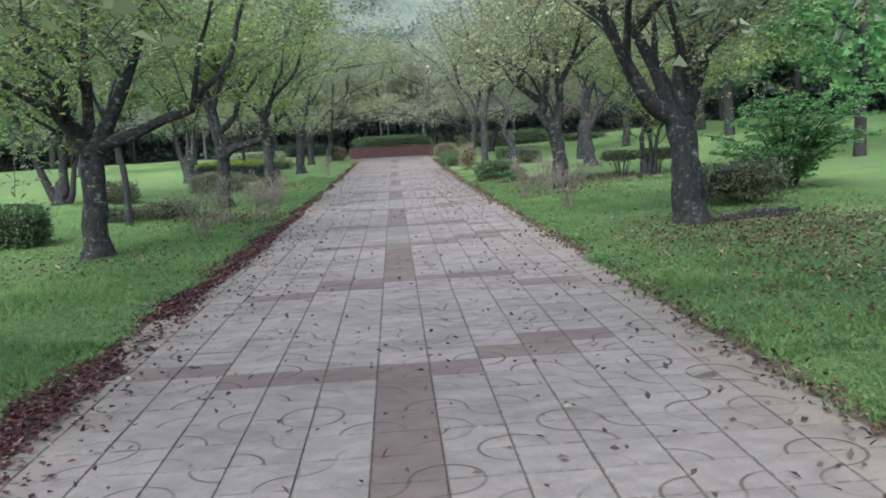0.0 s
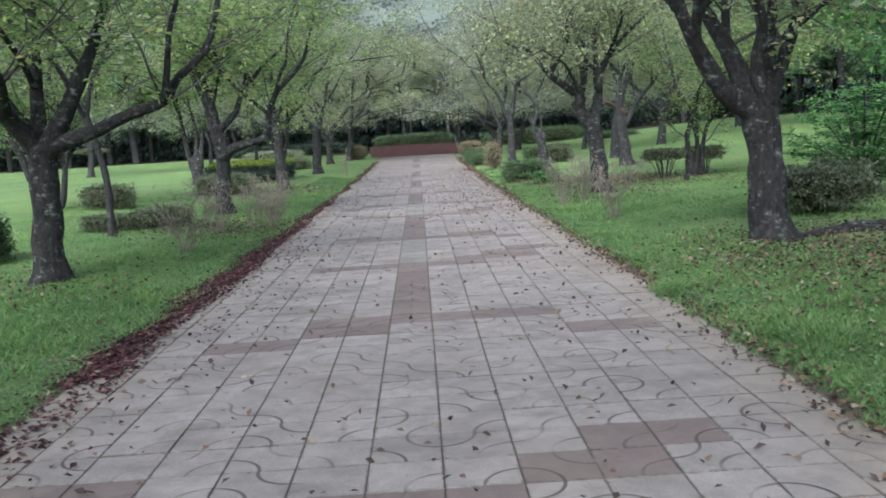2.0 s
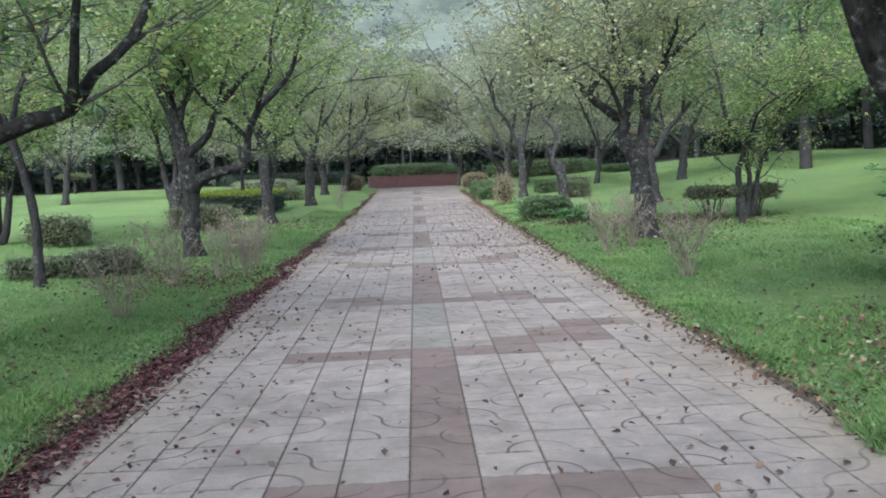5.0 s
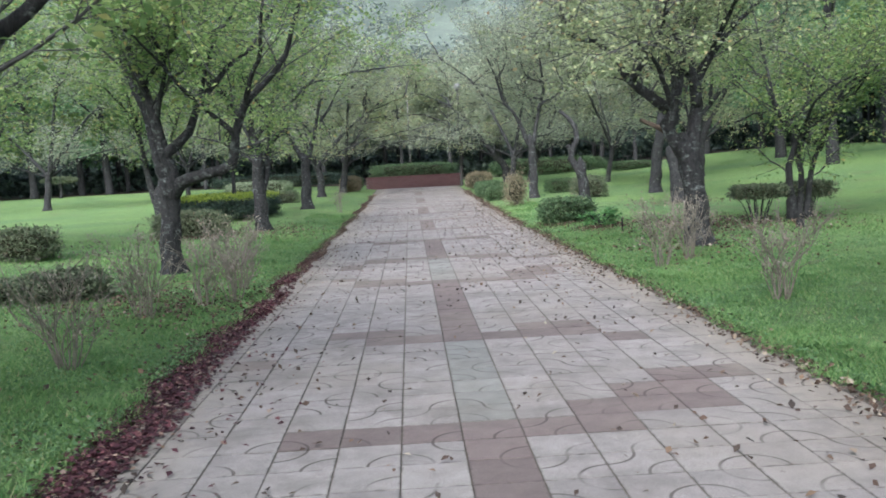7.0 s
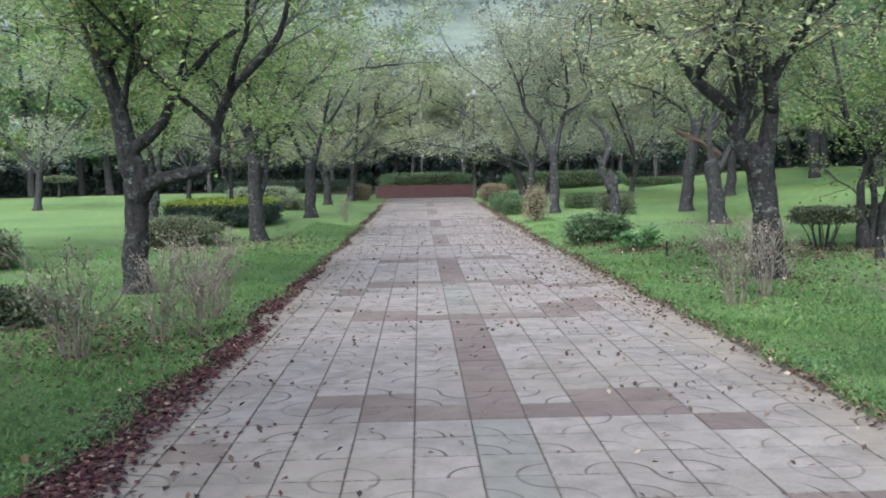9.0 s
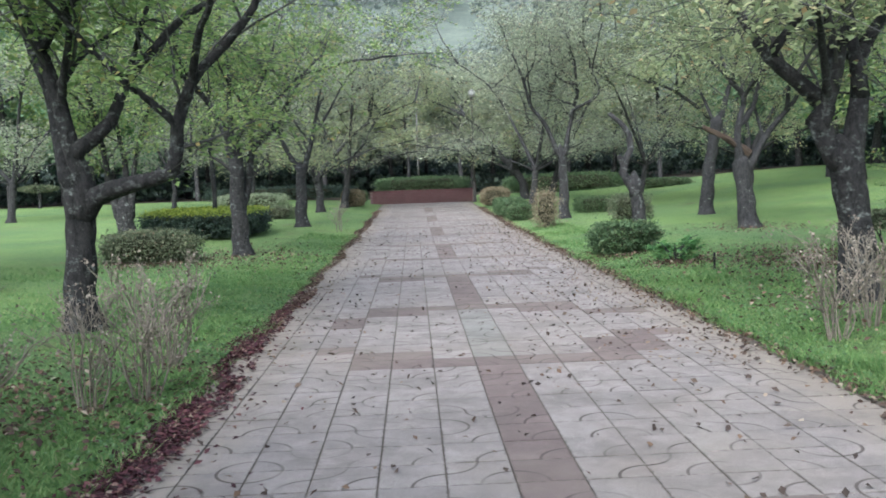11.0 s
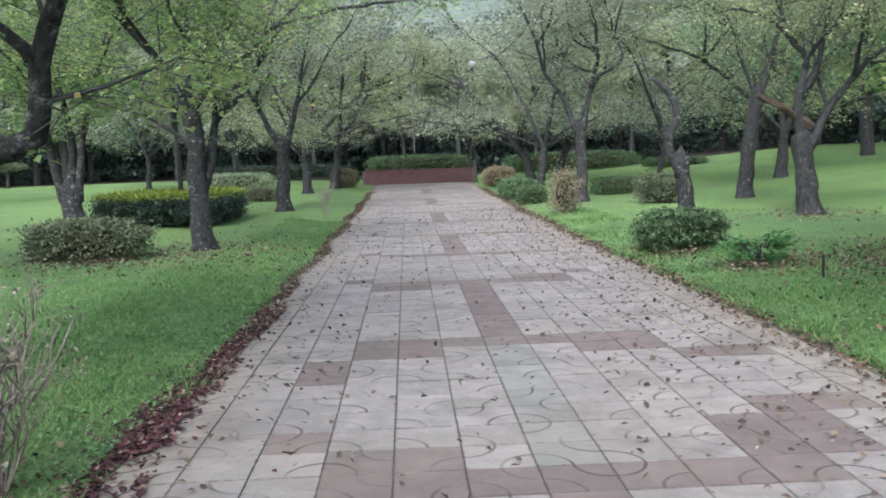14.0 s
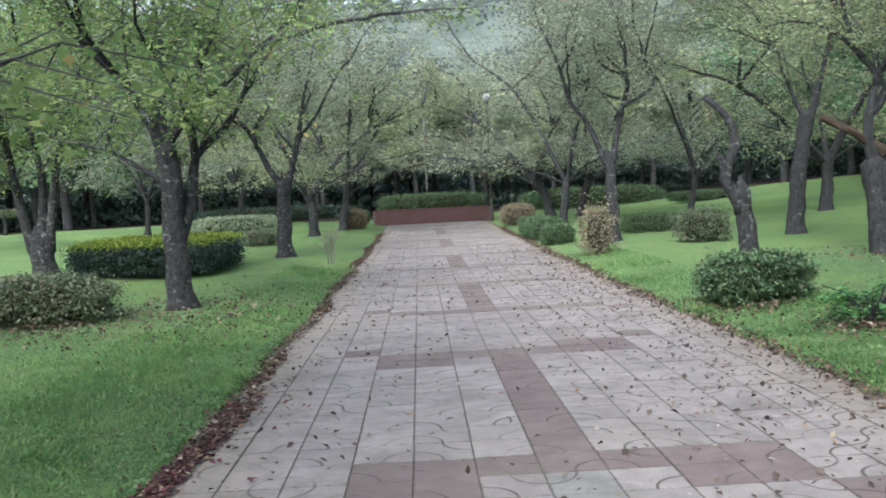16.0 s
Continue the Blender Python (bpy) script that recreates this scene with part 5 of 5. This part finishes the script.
# ---- grass ----
def grass():
    rng = np.random.default_rng(3)
    X, Y, S = [], [], []
    for x0, x1, y0, y1, dens, size in ((1.84, 3.6, 2.2, 13, 5200, 0.9), (1.84, 3.6, 13, 24, 3800, 0.9), (1.84, 3.2, 24, 32, 1300, 1.0), (3.6, 7.5, 5.5, 24, 1150, 0.9)):
        n = int((x1 - x0) * (y1 - y0) * dens)
        for sg in (-1, 1):
            X.append(sg * rng.uniform(x0, x1, n))
            Y.append(rng.uniform(y0, y1, n))
            S.append(np.full(n, size))
    X, Y, S = map(np.concatenate, (X, Y, S))
    n = len(X)
    rim = np.array([1.96 + 0.13 * noise.noise(Vector((x * 0.2, y * 1.7, 5))) + 0.07 * noise.noise(Vector((x * 0.2, y * 6.0, 7))) for x, y in zip(X, Y)])
    edge = np.clip((np.abs(X) - rim) / 0.10, -0.34, 1)
    patch = np.array([noise.noise(Vector((x * 0.8, y * 0.8, 4))) + 0.5 * noise.noise(Vector((x * 2.6, y * 2.6, 9))) for x, y in zip(X, Y)])
    keep = (rng.uniform(0, 1, n) < (0.25 + 0.75 * edge).clip(0, 1) * np.clip(0.75 + 0.9 * patch, 0.12, 1))
    X, Y, S, patch = X[keep], Y[keep], S[keep], patch[keep]
    n = len(X)
    Z = np.array([ground_z(x, y) for x, y in zip(X, Y)]) - 0.008
    H = S * rng.uniform(0.018, 0.055, n) * (1 + 0.7 * np.clip(patch, -0.4, 0.8))
    tuft = np.array([noise.noise(Vector((x * 1.9, y * 1.9, 17))) for x, y in zip(X, Y)])
    H *= 1 + 0.9 * np.clip((tuft - 0.12) * 4, 0, 1) * np.where(np.abs(X) < 2.5, 1.0, 0.3)
    W = S * rng.uniform(0.0045, 0.0085, n)
    a = rng.uniform(0, 6.283, n)
    lean = rng.uniform(0.6, 2.3, n)
    dx, dy = np.cos(a), np.sin(a)
    B = np.stack([X, Y, Z], 1)
    side = np.stack([-dy, dx, np.zeros(n)], 1) * W[:, None]
    tip = B + np.stack([dx * H * lean, dy * H * lean, H], 1)
    v = np.stack([B - side, B + side, tip], 1).reshape(-1, 3)
    f = np.arange(n)[:, None] * 3 + [[0, 1, 2]]
    me = bpy.data.meshes.new("grass")
    me.vertices.add(len(v))
    me.vertices.foreach_set("co", v.ravel())
    me.loops.add(f.size)
    me.loops.foreach_set("vertex_index", f.ravel().astype(np.int32))
    me.polygons.add(len(f))
    me.polygons.foreach_set("loop_start", np.arange(0, f.size, 3, dtype=np.int32))
    me.update(calc_edges=True)
    me.materials.append(grass_blade)
    tagged(new("grass", me), "short bright green lawn grass along the path", "grass", kind="stuff")


grass()


def clover():
    """Low broad leaves among the grass."""
    rng = np.random.default_rng(31)
    n = 110000
    X = rng.choice([-1, 1], n) * (2.05 + 3.4 * rng.uniform(0, 1, n) ** 1.5)
    Y = 2.2 + 26 * rng.uniform(0, 1, n) ** 1.3
    k = np.array([noise.noise(Vector((x * 1.3 + 9, y * 1.3, 1))) for x, y in zip(X, Y)])
    ok = k > rng.normal(0.0, 0.18, n)
    X, Y = X[ok], Y[ok]
    Z = np.array([ground_z(x, y) for x, y in zip(X, Y)]) + rng.uniform(0.012, 0.045, len(X))
    tagged(leaf_cloud("clover", np.stack([X, Y, Z], 1), 0.019, clover_leaf, None, rng, 0.6, 1.3, tri=True), "low clover and weeds among the lawn grass", "weeds", kind="stuff")


clover()


# ---- fallen leaves ----
def litter(name, X, Y, lift, size, mat, seed, label, level=0.75):
    rng = np.random.default_rng(seed)
    Z = np.array([(path_z(y) if abs(x) < 2.05 else ground_z(x, y)) for x, y in zip(X, Y)]) + lift + rng.uniform(0, 0.015, len(X))
    tagged(leaf_cloud(name, np.stack([X, Y, Z], 1), size, mat, None, rng, level, 1.5), label, "leaves", kind="stuff")


lr = np.random.default_rng(21)
n = 48000
Y = 2 + 42 * lr.uniform(0, 1, n) ** 1.3
wide = np.array([0.265 + 0.12 * noise.noise(Vector((y * 0.9, 1, 0))) for y in Y]) * np.where(Y > 19, 0.45, np.where(Y > 14, 0.75, 1.0))
stray = np.where(lr.uniform(0, 1, n) < 0.07, lr.normal(0, 1.3, n), 0)
X = -1.94 + 0.04 * np.sin(Y * 1.3) + wide * (lr.uniform(-1, 1, n) * lr.uniform(0.35, 1, n) + stray)
patchy = np.array([noise.noise(Vector((0.5, y * 0.55, 3))) + 0.5 * noise.noise(Vector((x * 5, y * 2.2, 8))) for x, y in zip(X, Y)])
ok = (Y < 19) & (patchy > -0.42) | (patchy > 0.06) | (lr.uniform(0, 1, len(Y)) < 0.16)
X, Y = X[ok], Y[ok]
far = Y > 20 + lr.normal(0, 2.0, len(Y))
litter("leaf_litter", X[~far], Y[~far], 0.005, 0.026, red_litter, 1, "dark red fallen leaves heaped along the lawn edge", 0.75)
litter("leaf_litter", X[far], Y[far], 0.005, 0.026, brown_litter, 11, "brown fallen leaves strewn along the lawn edge", 0.75)
n = 7000
Y = 2 + 42 * lr.uniform(0, 1, n)
X = 1.97 + 0.03 * np.sin(Y * 0.9) + 0.13 * lr.normal(0, 0.7, n)
litter("leaf_litter", X, Y, 0.008, 0.026, brown_litter, 2, "brown fallen leaves along the lawn edge", 0.6)
n = 3600
Y = 2 + 34 * lr.uniform(0, 1, n)
X = lr.uniform(-1.75, 1.85, n)
near = lr.uniform(0, 1, n) < 0.35 + 0.65 * (np.abs(X) / 1.85) ** 1.5
half = len(X[near]) // 3
litter("scattered_leaves", X[near][:half], Y[near][:half], 0.012, 0.030, dark_litter, 13, "dark curled leaves scattered over the paving", 0.55)
litter("scattered_leaves", X[near][half:], Y[near][half:], 0.010, 0.027, brown_litter, 3, "dry curled leaves scattered over the paving", 0.7)
n = 1800
Y = lr.uniform(16, 34, n)
X = 1.9 - np.abs(lr.normal(0, 0.8, n))
litter("scattered_leaves", X, Y, 0.010, 0.024, brown_litter, 4, "dry curled leaves scattered over the paving", 0.7)
X, Y = [], []
for cx, cy, r, k in ((3.6, 9.3, 1.4, 2300), (-3.6, 10.2, 1.2, 500), (3.4, 18.0, 1.2, 700), (-3.6, 25.2, 1.6, 1500), (6.3, 27.8, 1.0, 500), (4.6, 21.5, 1.5, 2600), (5.5, 21.0, 1.2, 500), (-2.9, 15.6, 1.1, 1500), (5.2, 10.4, 1.2, 600), (5.0, 8.0, 2.2, 1300), (3.6, 6.4, 1.2, 800), (2.55, 24.0, 0.45, 500), (2.95, 22.2, 0.4, 500), (-4.9, 24.6, 0.8, 500)):
    X.append(lr.normal(cx, r * 0.6, k))
    Y.append(lr.normal(cy, r * 0.8, k))
X, Y = np.concatenate(X), np.concatenate(Y)
ok = np.abs(X) > 2.05
litter("fallen_leaves", X[ok], Y[ok], 0.032, 0.030, brown_litter, 5, "brown fallen leaves in the grass beneath the trees", 0.6)


# ---- paving flags ----
def flag_mesh(mat):
    w, h, c = TILE / 2 - 0.0026, 0.0, 0.0022
    v = [(-w, -w, -0.05), (w, -w, -0.05), (w, w, -0.05), (-w, w, -0.05), (-w, -w, -c), (w, -w, -c), (w, w, -c), (-w, w, -c),
         (-w + c, -w + c, h), (w - c, -w + c, h), (w - c, w - c, h), (-w + c, w - c, h)]
    f = [(8, 9, 10, 11)] + [(4 + i, 4 + (i + 1) % 4, 8 + (i + 1) % 4, 8 + i) for i in range(4)] + [(i, (i + 1) % 4, 4 + (i + 1) % 4, 4 + i) for i in range(4)]
    me = bpy.data.meshes.new("flag")
    me.from_pydata(v, [], f)
    me.materials.append(mat)
    return me, v, f


def shade_of(k, r):
    """Which flags are brown (1) or mossy (2): a broken centre line and stepped cross bands."""
    if k == 0 and (any(a <= r <= b for a, b in ((-12, -2), (10, 18), (28, 37), (47, 56), (66, 75), (85, 94), (104, 113), (123, 132)))):
        return 1
    if k == 0 and (20 <= r <= 26 or 39 <= r <= 46):
        return 2
    return 1 if any(a <= k <= b and c <= r <= d for a, b, c, d in BANDS) else 0


# stepped bands across the path: first and last column, first and last row
BANDS = [(-3, 1, -1, -1), (2, 3, 0, 0), (3, 4, 1, 1), (-5, -4, 0, 0),
         (-2, -1, 9, 10), (-4, -3, 8, 8), (0, 3, 10, 10), (4, 5, 8, 8),
         (-3, 1, 19, 19), (2, 2, 19, 20), (3, 4, 20, 21), (4, 5, 22, 22), (-5, -5, 25, 25),
         (-3, -2, 28, 28), (-2, 1, 27, 27), (2, 3, 27, 28), (4, 4, 26, 26),
         (-4, -4, 40, 40), (-3, -2, 38, 39), (-1, 1, 38, 38), (2, 3, 38, 38), (3, 4, 39, 40), (4, 5, 41, 41),
         (-3, -2, 46, 47), (-4, -4, 44, 45), (-1, 1, 47, 47), (2, 3, 46, 47), (4, 5, 45, 45),
         (-3, -2, 56, 57), (-1, 1, 57, 57), (2, 3, 57, 58), (4, 4, 59, 59), (-4, -4, 58, 58)]
for b in (66, 76, 85, 95, 104, 114, 123, 133, 142):
    BANDS += [(-3, -2, b, b), (-1, 1, b, b), (2, 4, b, b), (5, 5, b - 1, b - 1), (-4, -4, b + 1, b + 1)]


def paving():
    kinds = [flag_mesh(m) for m in (grey_tile, brown_tile, green_tile)]
    rng = random.Random(4)
    rest_v, rest_f, rest_i = [], [], []
    for r in range(-60, 151):
        for k in range(-6, 7):
            x, y = TILE_X + (k + 0.5) * TILE, TILE_Y + (r + 0.5) * TILE
            kind = shade_of(k, r)
            dz, tx, ty = rng.uniform(-0.0025, 0.0015), rng.uniform(-0.003, 0.003), rng.uniform(-0.003, 0.003)
            if -8 <= r < 15:
                ob = new("flag", kinds[kind][0])
                ob.parent = bed
                ob.location = (x, y, path_z(y) + dz)
                ob.rotation_euler = (tx, ty, rng.uniform(-0.004, 0.004))
            else:
                n0 = len(rest_v)
                for a, b, c in kinds[kind][1]:
                    rest_v.append((x + a, y + b, path_z(y) + dz + c + b * tx - a * ty))
                for q in kinds[kind][2]:
                    rest_f.append(tuple(n0 + i for i in q))
                    rest_i.append(kind)
    ob = mesh_object("flags", rest_v, rest_f, None, bed, mats=[grey_tile, brown_tile, green_tile], index=rest_i)
    ob["kind"] = "stuff"


paving()
